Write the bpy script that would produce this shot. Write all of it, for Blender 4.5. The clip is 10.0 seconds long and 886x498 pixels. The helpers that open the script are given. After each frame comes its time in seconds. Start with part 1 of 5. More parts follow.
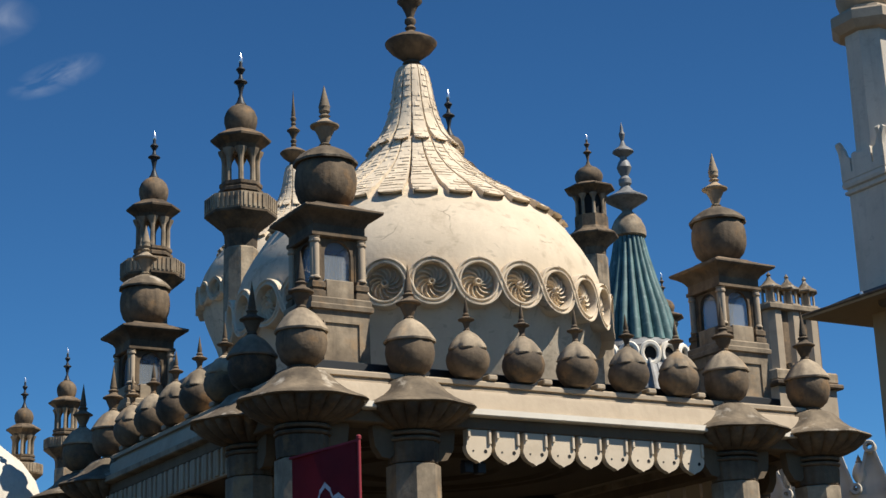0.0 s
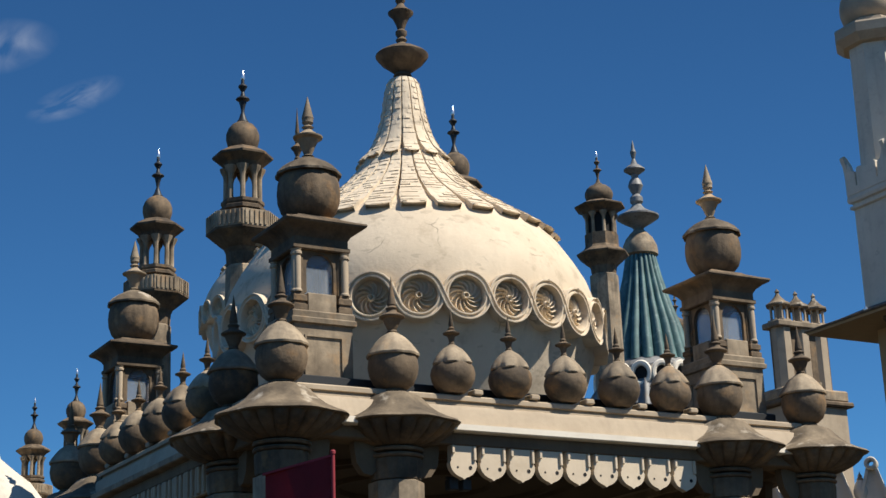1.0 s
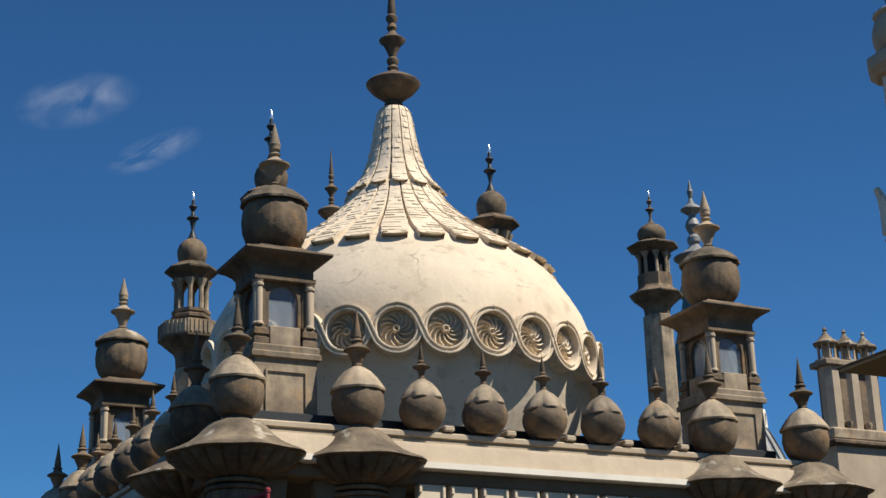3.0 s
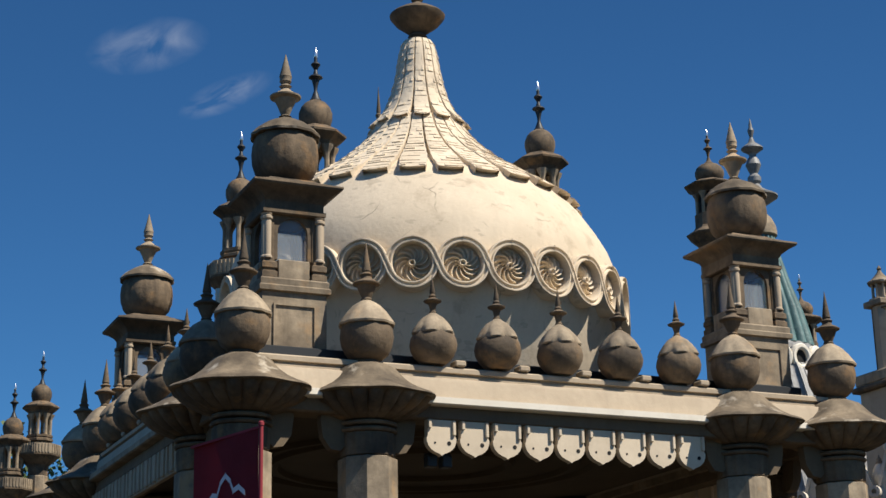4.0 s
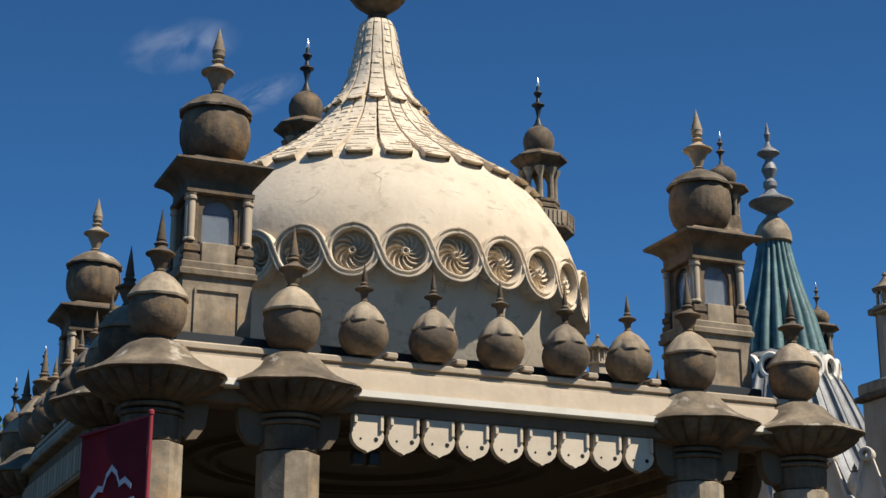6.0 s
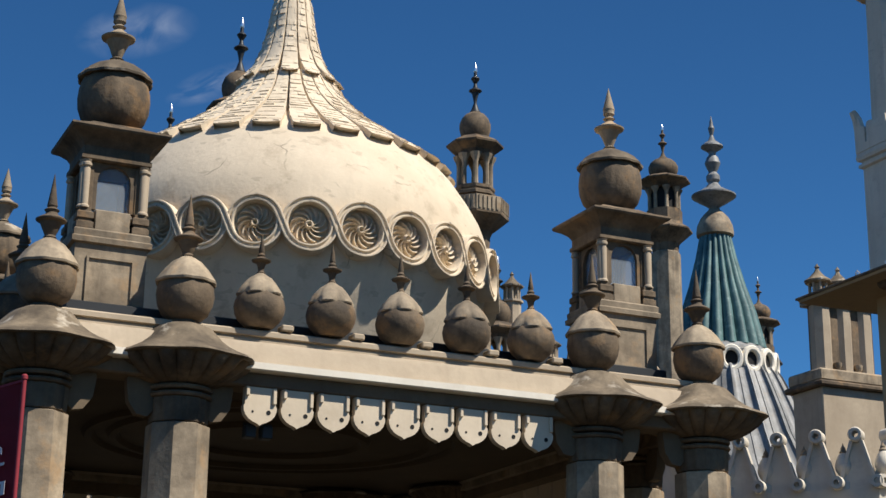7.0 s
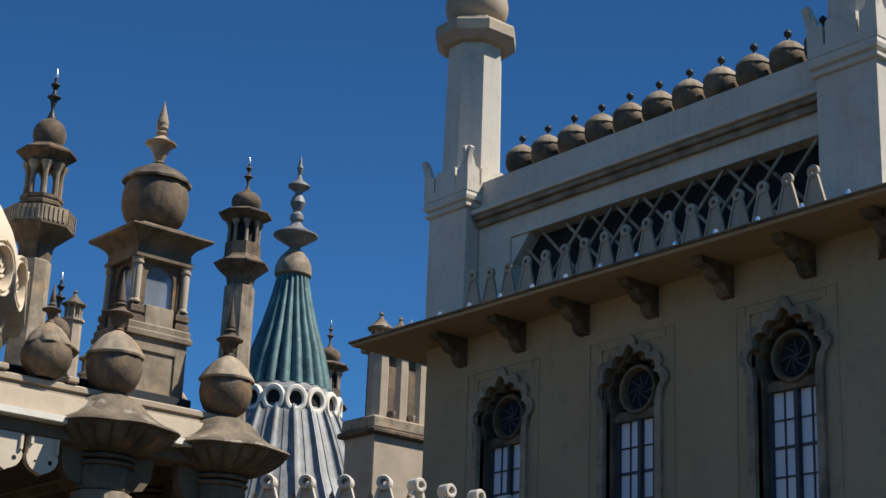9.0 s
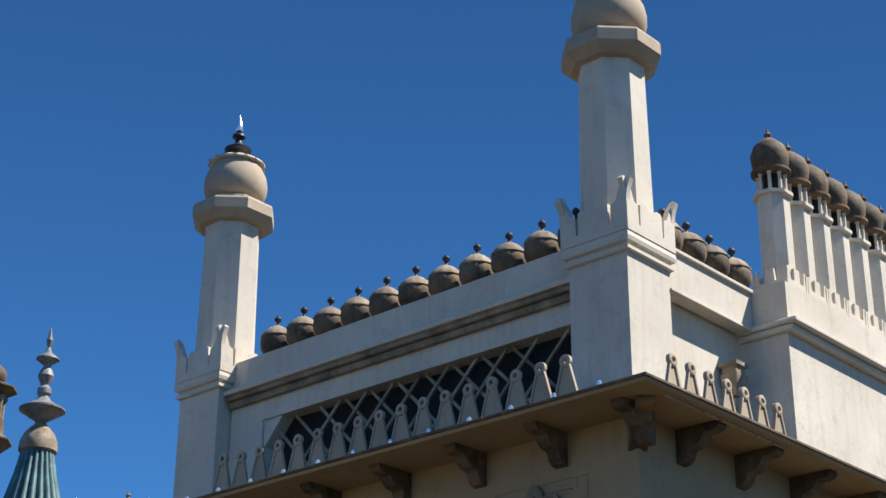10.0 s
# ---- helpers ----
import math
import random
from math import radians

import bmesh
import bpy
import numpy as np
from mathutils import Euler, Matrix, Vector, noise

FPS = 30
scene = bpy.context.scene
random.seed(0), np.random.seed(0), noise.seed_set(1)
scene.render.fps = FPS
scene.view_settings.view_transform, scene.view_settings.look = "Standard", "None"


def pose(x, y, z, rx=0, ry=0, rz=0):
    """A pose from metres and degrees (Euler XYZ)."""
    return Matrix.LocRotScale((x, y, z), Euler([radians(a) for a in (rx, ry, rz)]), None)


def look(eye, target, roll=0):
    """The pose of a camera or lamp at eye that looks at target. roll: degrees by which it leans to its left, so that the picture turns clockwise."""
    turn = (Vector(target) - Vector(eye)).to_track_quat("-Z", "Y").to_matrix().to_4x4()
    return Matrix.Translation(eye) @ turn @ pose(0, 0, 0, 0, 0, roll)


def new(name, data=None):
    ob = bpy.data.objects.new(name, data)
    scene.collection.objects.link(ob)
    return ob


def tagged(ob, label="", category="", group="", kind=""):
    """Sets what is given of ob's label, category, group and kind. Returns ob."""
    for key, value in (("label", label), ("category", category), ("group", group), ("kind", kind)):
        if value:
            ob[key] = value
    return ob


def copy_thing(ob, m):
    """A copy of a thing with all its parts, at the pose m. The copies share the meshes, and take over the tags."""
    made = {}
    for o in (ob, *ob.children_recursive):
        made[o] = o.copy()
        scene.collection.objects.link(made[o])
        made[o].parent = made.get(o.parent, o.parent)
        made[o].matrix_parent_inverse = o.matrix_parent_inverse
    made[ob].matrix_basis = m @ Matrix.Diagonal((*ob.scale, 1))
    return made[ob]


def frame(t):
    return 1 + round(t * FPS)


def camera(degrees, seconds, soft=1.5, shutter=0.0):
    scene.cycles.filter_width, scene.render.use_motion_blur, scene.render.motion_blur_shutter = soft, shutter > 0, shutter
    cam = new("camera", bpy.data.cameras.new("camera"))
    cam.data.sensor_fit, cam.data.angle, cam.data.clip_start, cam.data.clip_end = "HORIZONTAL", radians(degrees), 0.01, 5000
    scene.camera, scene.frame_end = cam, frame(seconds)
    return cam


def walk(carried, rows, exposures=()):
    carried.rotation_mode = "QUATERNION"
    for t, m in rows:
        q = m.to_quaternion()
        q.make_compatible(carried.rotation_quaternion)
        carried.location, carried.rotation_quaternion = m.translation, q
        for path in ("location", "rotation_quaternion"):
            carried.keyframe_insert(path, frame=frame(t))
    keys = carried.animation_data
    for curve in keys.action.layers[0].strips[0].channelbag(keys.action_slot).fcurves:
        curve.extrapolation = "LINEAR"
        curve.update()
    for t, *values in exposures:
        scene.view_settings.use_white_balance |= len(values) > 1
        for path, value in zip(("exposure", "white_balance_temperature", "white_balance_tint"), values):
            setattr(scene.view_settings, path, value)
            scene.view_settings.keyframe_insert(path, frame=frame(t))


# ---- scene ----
cam = camera(29.7, 10.0)
PATH = [
    (0, (-13.312, -22.656, 1.762), (-12.344, -20.998, 2.324), -2.1),
    (0.5, (-13.033, -22.519, 1.787), (-12.081, -20.848, 2.338), -1.7),
    (1, (-12.691, -22.514, 1.749), (-11.746, -20.852, 2.336), -2.1),
    (1.5, (-12.286, -22.533, 1.814), (-11.348, -20.868, 2.401), -1.6),
    (2, (-11.893, -22.449, 1.769), (-10.958, -20.787, 2.373), -0.5),
    (2.5, (-11.419, -22.358, 1.798), (-10.512, -20.694, 2.437), -0.6),
    (2.7, (-11.216, -22.305, 1.787), (-10.337, -20.626, 2.427), -1.9),
    (3.8, (-10.221, -22.344, 1.741), (-9.447, -20.614, 2.381), -0.1),
    (4, (-10.056, -22.281, 1.734), (-9.273, -20.534, 2.316), -1.2),
    (4.5, (-9.575, -22.17, 1.715), (-8.795, -20.402, 2.231), -2.1),
    (5, (-9.215, -22.137, 1.748), (-8.452, -20.355, 2.244), -1.7),
    (5.2, (-9.128, -22.058, 1.842), (-8.365, -20.286, 2.37), -1.8),
    (6.3, (-8.229, -21.638, 1.83), (-7.494, -19.876, 2.426), 1.2),
    (6.5, (-8.074, -21.759, 1.75), (-7.343, -19.997, 2.349), 1.7),
    (7, (-7.767, -21.668, 1.706), (-6.969, -19.928, 2.285), 0.7),
    (7.5, (-7.474, -21.501, 1.75), (-6.601, -19.791, 2.309), -0.1),
    (8, (-7.16, -21.454, 1.738), (-6.213, -19.79, 2.316), -0.1),
    (8.5, (-6.901, -21.441, 1.78), (-5.88, -19.824, 2.364), 2.0),
    (9, (-6.728, -21.251, 1.864), (-5.528, -19.781, 2.496), 2.3),
    (9.5, (-6.668, -21.114, 1.94), (-5.385, -19.771, 2.681), -0.0),
    (9.8, (-6.592, -21.066, 2.052), (-5.266, -19.8, 2.851), 0.1),
    (10, (-6.521, -21.104, 2.124), (-5.171, -19.887, 2.957), 0.4),
]
walk(cam, [(t, look(eye, target, roll)) for t, eye, target, roll in PATH],
     [(0, 0.42, 6500, 10), (5.2, 0.42, 6500, 10), (6.5, 0.41, 6400, 10), (8, 0.38, 6250, 10), (8.7, 0.34, 6200, 10), (9.5, 0.58, 6220, 12), (10, 0.82, 6220, 12)])

# ---- world, sun ----
SUN_WAY = Vector((0.67, -0.742, 0.0)) * math.cos(radians(52)) + Vector((0, 0, math.sin(radians(52))))
world = bpy.data.worlds.new("world")
scene.world = world
world.use_nodes = True
sky = world.node_tree.nodes.new("ShaderNodeTexSky")
sky.sky_type, sky.sun_disc = "NISHITA", False
sky.sun_elevation, sky.sun_rotation = radians(52), -math.atan2(SUN_WAY.x, SUN_WAY.y)
sky.altitude, sky.air_density, sky.dust_density, sky.ozone_density = 0.0, 0.9, 0.0, 4.0
tint = world.node_tree.nodes.new("ShaderNodeMix")
tint.data_type, tint.blend_type = "RGBA", "MULTIPLY"
tint.inputs[0].default_value, tint.inputs[7].default_value = 1.0, (0.46, 0.97, 1.34, 1)
world.node_tree.links.new(sky.outputs[0], tint.inputs[6])
world.node_tree.links.new(tint.outputs[2], world.node_tree.nodes["Background"].inputs[0])
world.node_tree.nodes["Background"].inputs[1].default_value = 0.047
sun = new("sun", bpy.data.lights.new("sun", "SUN"))
sun.data.energy, sun.data.angle, sun.data.color = 5.0, radians(0.55), (1.0, 0.94, 0.84)
sun.matrix_world = look(tuple(SUN_WAY * 60), (0, 0, 0))


# ---- materials ----
def material(name, light, dark, stain=None, rough=0.85, metal=0.0, bump=0.25, big=0.9, fine=14.0, streaks=0.35, spots=0.45, vary=0.12, crack=0.0):
    """Weathered surface: two scales of mottling, vertical streaks, stains, hair cracks, fine relief."""
    m = bpy.data.materials.new(name)
    m.use_nodes = True
    t = m.node_tree
    n, l = t.nodes, t.links
    bsdf = n["Principled BSDF"]
    bsdf.inputs["Roughness"].default_value, bsdf.inputs["Metallic"].default_value = rough, metal
    where = n.new("ShaderNodeNewGeometry").outputs["Position"]

    def noise_at(scale, detail, squash=None):
        src = where
        if squash:
            mp = n.new("ShaderNodeMapping")
            mp.inputs["Scale"].default_value = squash
            l.new(where, mp.inputs["Vector"])
            src = mp.outputs[0]
        tex = n.new("ShaderNodeTexNoise")
        tex.inputs["Scale"].default_value, tex.inputs["Detail"].default_value = scale, detail
        tex.inputs["Roughness"].default_value = 0.62
        l.new(src, tex.inputs["Vector"])
        return tex.outputs["Fac"]

    def ramp(fac, lo, hi):
        r = n.new("ShaderNodeMapRange")
        r.inputs["From Min"].default_value, r.inputs["From Max"].default_value = lo, hi
        l.new(fac, r.inputs["Value"])
        return r.outputs["Result"]

    def mix(fac, a, b, mode="MIX"):
        x = n.new("ShaderNodeMix")
        x.data_type, x.blend_type = "RGBA", mode
        for sock, v in ((x.inputs[0], fac), (x.inputs[6], a), (x.inputs[7], b)):
            if hasattr(v, "is_linked"):
                l.new(v, sock)
            elif isinstance(v, tuple):
                sock.default_value = (*v, 1)
            else:
                sock.default_value = v
        return x.outputs[2]

    def times(a, k):
        q = n.new("ShaderNodeMath")
        q.operation = "MULTIPLY"
        l.new(a, q.inputs[0])
        q.inputs[1].default_value = k
        return q.outputs[0]

    fine_noise = noise_at(fine, 6)
    colour = mix(ramp(noise_at(big, 5), 0.34, 0.66), light, dark)
    colour = mix(times(ramp(fine_noise, 0.35, 0.75), 0.5), colour, dark)
    if streaks:
        colour = mix(times(ramp(noise_at(1.0, 4, (5.0, 5.0, 0.55)), 0.5, 0.75), streaks), colour, tuple(c * 0.45 for c in dark))
    if stain:
        colour = mix(times(ramp(noise_at(2.3, 6), 0.56, 0.68), spots), colour, stain)
    if crack:
        cell = n.new("ShaderNodeTexVoronoi")
        cell.feature = "DISTANCE_TO_EDGE"
        cell.inputs["Scale"].default_value = 1.5
        wob = n.new("ShaderNodeTexNoise")
        wob.inputs["Scale"].default_value = 2.2
        l.new(where, wob.inputs["Vector"])
        add = n.new("ShaderNodeMix")
        add.data_type, add.blend_type = "RGBA", "ADD"
        add.inputs[0].default_value = 0.5
        l.new(where, add.inputs[6])
        l.new(wob.outputs["Color"], add.inputs[7])
        l.new(add.outputs[2], cell.inputs["Vector"])
        line = ramp(cell.outputs["Distance"], 0.022, 0.006)
        some = ramp(noise_at(1.7, 3), 0.55, 0.68)
        both = n.new("ShaderNodeMath")
        both.operation = "MULTIPLY"
        l.new(line, both.inputs[0])
        l.new(some, both.inputs[1])
        colour = mix(times(both.outputs[0], crack), colour, tuple(c * 0.4 for c in dark))
        dabs = ramp(noise_at(1.0, 2, (3.4, 3.4, 7.5)), 0.635, 0.67)
        colour = mix(times(dabs, crack * 0.55), colour, tuple(c * 0.62 for c in dark))
    info = n.new("ShaderNodeObjectInfo")
    bright = n.new("ShaderNodeMapRange")
    bright.inputs["To Min"].default_value, bright.inputs["To Max"].default_value = 1 - vary, 1 + vary
    l.new(info.outputs["Random"], bright.inputs["Value"])
    hsv = n.new("ShaderNodeHueSaturation")
    l.new(bright.outputs["Result"], hsv.inputs["Value"])
    l.new(colour, hsv.inputs["Color"])
    l.new(hsv.outputs[0], bsdf.inputs["Base Color"])
    if bump:
        b = n.new("ShaderNodeBump")
        b.inputs["Strength"].default_value, b.inputs["Distance"].default_value = bump, 0.02
        l.new(fine_noise, b.inputs["Height"])
        l.new(b.outputs[0], bsdf.inputs["Normal"])
    return m


def plain(name, colour, rough=0.6, metal=0.0):
    m = bpy.data.materials.new(name)
    m.use_nodes = True
    b = m.node_tree.nodes["Principled BSDF"]
    b.inputs["Base Color"].default_value, b.inputs["Roughness"].default_value, b.inputs["Metallic"].default_value = (*colour, 1), rough, metal
    return m


STONE = material("weathered_stone", (0.215, 0.15, 0.088), (0.06, 0.042, 0.025), (0.3, 0.165, 0.062), streaks=0.7, spots=0.55, bump=0.5, vary=0.18, big=1.6)
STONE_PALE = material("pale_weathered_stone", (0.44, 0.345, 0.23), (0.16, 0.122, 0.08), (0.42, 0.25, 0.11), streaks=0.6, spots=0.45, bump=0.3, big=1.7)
LEADED = material("lichen_topped_stone", (0.25, 0.19, 0.12), (0.075, 0.055, 0.034), (0.62, 0.54, 0.42), streaks=0.3, spots=0.7, big=2.2, bump=0.4)
STUCCO = material("cream_stucco", (0.72, 0.6, 0.44), (0.6, 0.49, 0.35), (0.36, 0.28, 0.19), streaks=0.14, spots=0.5, bump=0.28, big=0.8, vary=0.035, crack=0.75)
PLASTER = material("cream_painted_plaster", (0.46, 0.37, 0.26), (0.35, 0.275, 0.19), (0.28, 0.21, 0.14), streaks=0.22, spots=0.3, bump=0.18, vary=0.04)
# Shade under the cornice is put into this stone's dark colour.
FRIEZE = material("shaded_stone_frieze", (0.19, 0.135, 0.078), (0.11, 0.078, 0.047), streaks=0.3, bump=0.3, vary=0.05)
# The porch's inner shade is put into this plaster's dark colour.
SOFFIT = material("shade_darkened_plaster", (0.095, 0.064, 0.032), (0.06, 0.041, 0.021), streaks=0.0, bump=0.2, vary=0.02)
PAINT = material("cream_gloss_paint", (0.7, 0.58, 0.42), (0.58, 0.47, 0.33), (0.4, 0.31, 0.2), rough=0.6, streaks=0.15, spots=0.25, bump=0.1, vary=0.05)
LIP = material("bright_cream_paint", (0.84, 0.77, 0.64), (0.74, 0.66, 0.53), (0.5, 0.42, 0.31), rough=0.55, streaks=0.1, spots=0.2, bump=0.08, vary=0.03)
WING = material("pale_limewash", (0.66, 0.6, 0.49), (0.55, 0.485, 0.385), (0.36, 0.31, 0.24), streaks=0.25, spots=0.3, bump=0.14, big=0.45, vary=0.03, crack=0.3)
# Eave shade is put into this limewash, darker than the upper storey's.
WING_LOW = material("shaded_ochre_limewash", (0.4, 0.295, 0.165), (0.33, 0.242, 0.135), (0.15, 0.12, 0.085), streaks=0.15, spots=0.25, bump=0.12, big=0.4, vary=0.03)
COPPER = material("verdigris_copper", (0.115, 0.22, 0.21), (0.045, 0.1, 0.1), (0.28, 0.38, 0.35), rough=0.6, streaks=0.5, spots=0.4, bump=0.15, vary=0.05)
# Kept dark so that the roofs bounce little light.
ROOF_DARK = material("dark_roofing", (0.06, 0.062, 0.065), (0.035, 0.036, 0.038), rough=0.8, streaks=0.2, bump=0.3, vary=0.02)
LEAD = material("grey_sheet_lead", (0.29, 0.285, 0.275), (0.13, 0.13, 0.125), (0.2, 0.15, 0.1), rough=0.55, streaks=0.85, bump=0.15, vary=0.05)
IRON = plain("dark_ironwork", (0.03, 0.032, 0.034), 0.5, 0.4)
TIP = plain("silvered_metal", (0.78, 0.8, 0.84), 0.28, 0.9)
# Near-black colour stands in for shade inside openings and rooms.
DARK = plain("interior_shade", (0.012, 0.011, 0.01), 0.9)
BANNER = material("crimson_banner_cloth", (0.3, 0.02, 0.032), (0.2, 0.012, 0.02), streaks=0.2, bump=0.05, rough=0.75, vary=0.0)
PRINT = plain("white_print", (0.62, 0.55, 0.55), 0.8)
BLIND = plain("pale_window_blind", (0.72, 0.74, 0.78), 0.5)
TIMBER = plain("dark_glazing_bar", (0.045, 0.045, 0.05), 0.5)
BARK = material("bark", (0.12, 0.09, 0.06), (0.06, 0.045, 0.03), bump=0.6)
LEAF = material("foliage", (0.08, 0.12, 0.035), (0.03, 0.055, 0.015), rough=0.7, bump=0.0, streaks=0.0)
GRASS = material("trodden_gravel", (0.055, 0.045, 0.03), (0.03, 0.025, 0.017), streaks=0.0, big=0.2)
GRASS.node_tree.nodes["Principled BSDF"].inputs["Specular IOR Level"].default_value = 0.1
GLASS = bpy.data.materials.new("window_glass")
GLASS.use_nodes = True
_g = GLASS.node_tree.nodes["Principled BSDF"]
_g.inputs["Base Color"].default_value, _g.inputs["Roughness"].default_value = (0.02, 0.025, 0.03, 1), 0.08

LANTERN = bpy.data.materials.new("lantern_glass")
LANTERN.use_nodes = True
_g = LANTERN.node_tree.nodes["Principled BSDF"]
_g.inputs["Base Color"].default_value, _g.inputs["Roughness"].default_value, _g.inputs["Alpha"].default_value = (0.32, 0.36, 0.4, 1), 0.12, 0.38


# ---- shape helpers ----
def quad_box(bm, a, b, bevel=0.0):
    vs = [bm.verts.new((x, y, z)) for x in (a[0], b[0]) for y in (a[1], b[1]) for z in (a[2], b[2])]
    faces = [bm.faces.new([vs[i] for i in f]) for f in ((0, 1, 3, 2), (4, 6, 7, 5), (0, 4, 5, 1), (2, 3, 7, 6), (0, 2, 6, 4), (1, 5, 7, 3))]
    if bevel:
        edges = list({e for f in faces for e in f.edges})
        bmesh.ops.bevel(bm, geom=edges, offset=bevel, segments=1, affect="EDGES", profile=0.5)
    return vs


def lathe(bm, profile, seg=28, turn=0.0, at=(0, 0, 0), shape=None, cap=True):
    """Spin (radius, height) pairs about z. shape(angle, i) scales the radius."""
    rings = []
    for i, (r, z) in enumerate(profile):
        ring = []
        for k in range(seg):
            a = turn + 2 * math.pi * k / seg
            rr = max(r, 0.0015) * (shape(a, i) if shape else 1)
            ring.append(bm.verts.new((at[0] + rr * math.cos(a), at[1] + rr * math.sin(a), at[2] + z)))
        rings.append(ring)
    for p, q in zip(rings, rings[1:]):
        for k in range(seg):
            bm.faces.new((p[k], p[(k + 1) % seg], q[(k + 1) % seg], q[k]))
    if cap:
        bm.faces.new(list(reversed(rings[0])))
        bm.faces.new(rings[-1])
    return rings


def square(bm, profile, at=(0, 0, 0)):
    """The same with a square plan: half widths instead of radii."""
    return lathe(bm, [(r * math.sqrt(2), z) for r, z in profile], 4, math.pi / 4, at)


def octagon(bm, profile, at=(0, 0, 0)):
    return lathe(bm, [(r / math.cos(math.pi / 8), z) for r, z in profile], 8, math.pi / 8, at)


def plate(bm, outline, depth, m=None):
    """An outline in x and z, thick in y from 0 to depth, put in place by m."""
    m = m or Matrix()
    front = [bm.verts.new(m @ Vector((x, 0, z))) for x, z in outline]
    back = [bm.verts.new(m @ Vector((x, depth, z))) for x, z in outline]
    bm.faces.new(front)
    bm.faces.new(list(reversed(back)))
    k = len(outline)
    for i in range(k):
        bm.faces.new((front[i], back[i], back[(i + 1) % k], front[(i + 1) % k]))


def collar(bm, profile, seg=20, m=None):
    """A closed (radius, y) profile spun about the local y axis: rings, bosses."""
    m = m or Matrix()
    rings = [[bm.verts.new(m @ Vector((r * math.cos(2 * math.pi * k / seg), y, r * math.sin(2 * math.pi * k / seg)))) for k in range(seg)] for r, y in profile]
    for p, q in zip(rings, rings[1:] + rings[:1]):
        for k in range(seg):
            bm.faces.new((p[k], p[(k + 1) % seg], q[(k + 1) % seg], q[k]))


def mesh(name, bm, mat, smooth=32):
    bmesh.ops.recalc_face_normals(bm, faces=bm.faces)
    me = bpy.data.meshes.new(name)
    bm.to_mesh(me)
    bm.free()
    me.materials.append(mat)
    if smooth:
        me.polygons.foreach_set("use_smooth", [True] * len(me.polygons))
        me.set_sharp_from_angle(angle=radians(smooth))
    return me


def part(name, bm, mat, parent, label="", m=None, smooth=32):
    me = bm if isinstance(bm, bpy.types.Mesh) else mesh(name, bm, mat, smooth)
    ob = new(name, me)
    ob.parent = parent
    if m is not None:
        ob.matrix_basis = m
    return tagged(ob, label)


def thing(name, label, category, group="", at=(0, 0, 0), turn=0):
    ob = new(name)
    ob.empty_display_size = 0.2
    ob.matrix_basis = pose(*at, 0, 0, turn)
    return tagged(ob, label, category, group)


def structure(name, bm, mat, label="", smooth=32):
    return tagged(new(name, mesh(name, bm, mat, smooth)), label, "", "", "structure")


def lobes(count, depth):
    return lambda a, i: 1 + depth * abs(math.cos(count * a / 2))


# ---- ground ----
b = bmesh.new()
quad_box(b, (-1500, -1500, -0.4), (1500, 1500, 0.0))
structure("ground", b, GRASS, "flat gravel forecourt around the building")

# ---- porch: plan ----
PX, PY0, PY1, MID = 4.3, -3.5, 5.5, 1.0      # column lines and the middle of the porch
TURRETS = [(-3.5, -2.65), (3.5, -2.65), (-3.5, 4.65), (3.5, 4.65)]


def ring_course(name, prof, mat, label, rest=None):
    """A moulded course round the porch: (outward, height) profile, mitred, one piece a side; rest: darker material with
    shade in its colour, for the other sides.
    """
    corner = [(-PX, PY0, -1, -1), (PX, PY0, 1, -1), (PX, PY1, 1, 1), (-PX, PY1, -1, 1)]
    for k in range(4):
        bm = bmesh.new()
        ends = []
        for cx, cy, sx, sy in (corner[k], corner[(k + 1) % 4]):
            ends.append([bm.verts.new((cx + sx * o, cy + sy * o, z)) for o, z in prof])
        n = len(prof)
        for i in range(n):
            bm.faces.new((ends[0][i], ends[0][(i + 1) % n], ends[1][(i + 1) % n], ends[1][i]))
        bm.faces.new(ends[0])
        bm.faces.new(list(reversed(ends[1])))
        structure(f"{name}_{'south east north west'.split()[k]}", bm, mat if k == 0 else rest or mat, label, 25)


ring_course("cornice", [(-0.3, 6.30), (0.06, 6.30), (0.06, 6.275), (0.14, 6.25), (0.17, 6.2), (0.235, 5.99), (-0.3, 5.98)], PLASTER, "tan stone fascia of the cornice")
# South lip is bright; the other sides' shade is put into darker stone.
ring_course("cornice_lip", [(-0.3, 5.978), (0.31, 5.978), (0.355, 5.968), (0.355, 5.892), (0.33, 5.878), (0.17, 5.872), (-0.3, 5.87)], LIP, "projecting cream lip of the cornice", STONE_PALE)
ring_course("coping", [(-0.3, 6.302), (0.03, 6.302), (0.03, 6.335), (0.085, 6.345), (0.085, 6.40), (0.06, 6.42), (-0.3, 6.44)], PLASTER, "pale stone coping under the urns")
ring_course("gutter", [(-0.42, 6.402), (-0.31, 6.402), (-0.31, 6.61), (-0.33, 6.625), (-0.42, 6.625)], IRON, "dark lead upstand behind the urns")
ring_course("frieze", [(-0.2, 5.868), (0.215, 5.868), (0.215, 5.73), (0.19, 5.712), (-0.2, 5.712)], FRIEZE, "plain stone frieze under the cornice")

b = bmesh.new()
quad_box(b, (-4.0, -3.2, 6.12), (4.0, 5.2, 6.40))
structure("porch_roof", b, ROOF_DARK, "flat dark roof of the porch")
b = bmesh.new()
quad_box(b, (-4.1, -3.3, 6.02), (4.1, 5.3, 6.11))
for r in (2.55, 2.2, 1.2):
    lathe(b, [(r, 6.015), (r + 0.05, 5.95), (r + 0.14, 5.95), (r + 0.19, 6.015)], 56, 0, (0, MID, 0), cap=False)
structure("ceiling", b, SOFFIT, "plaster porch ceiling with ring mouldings")


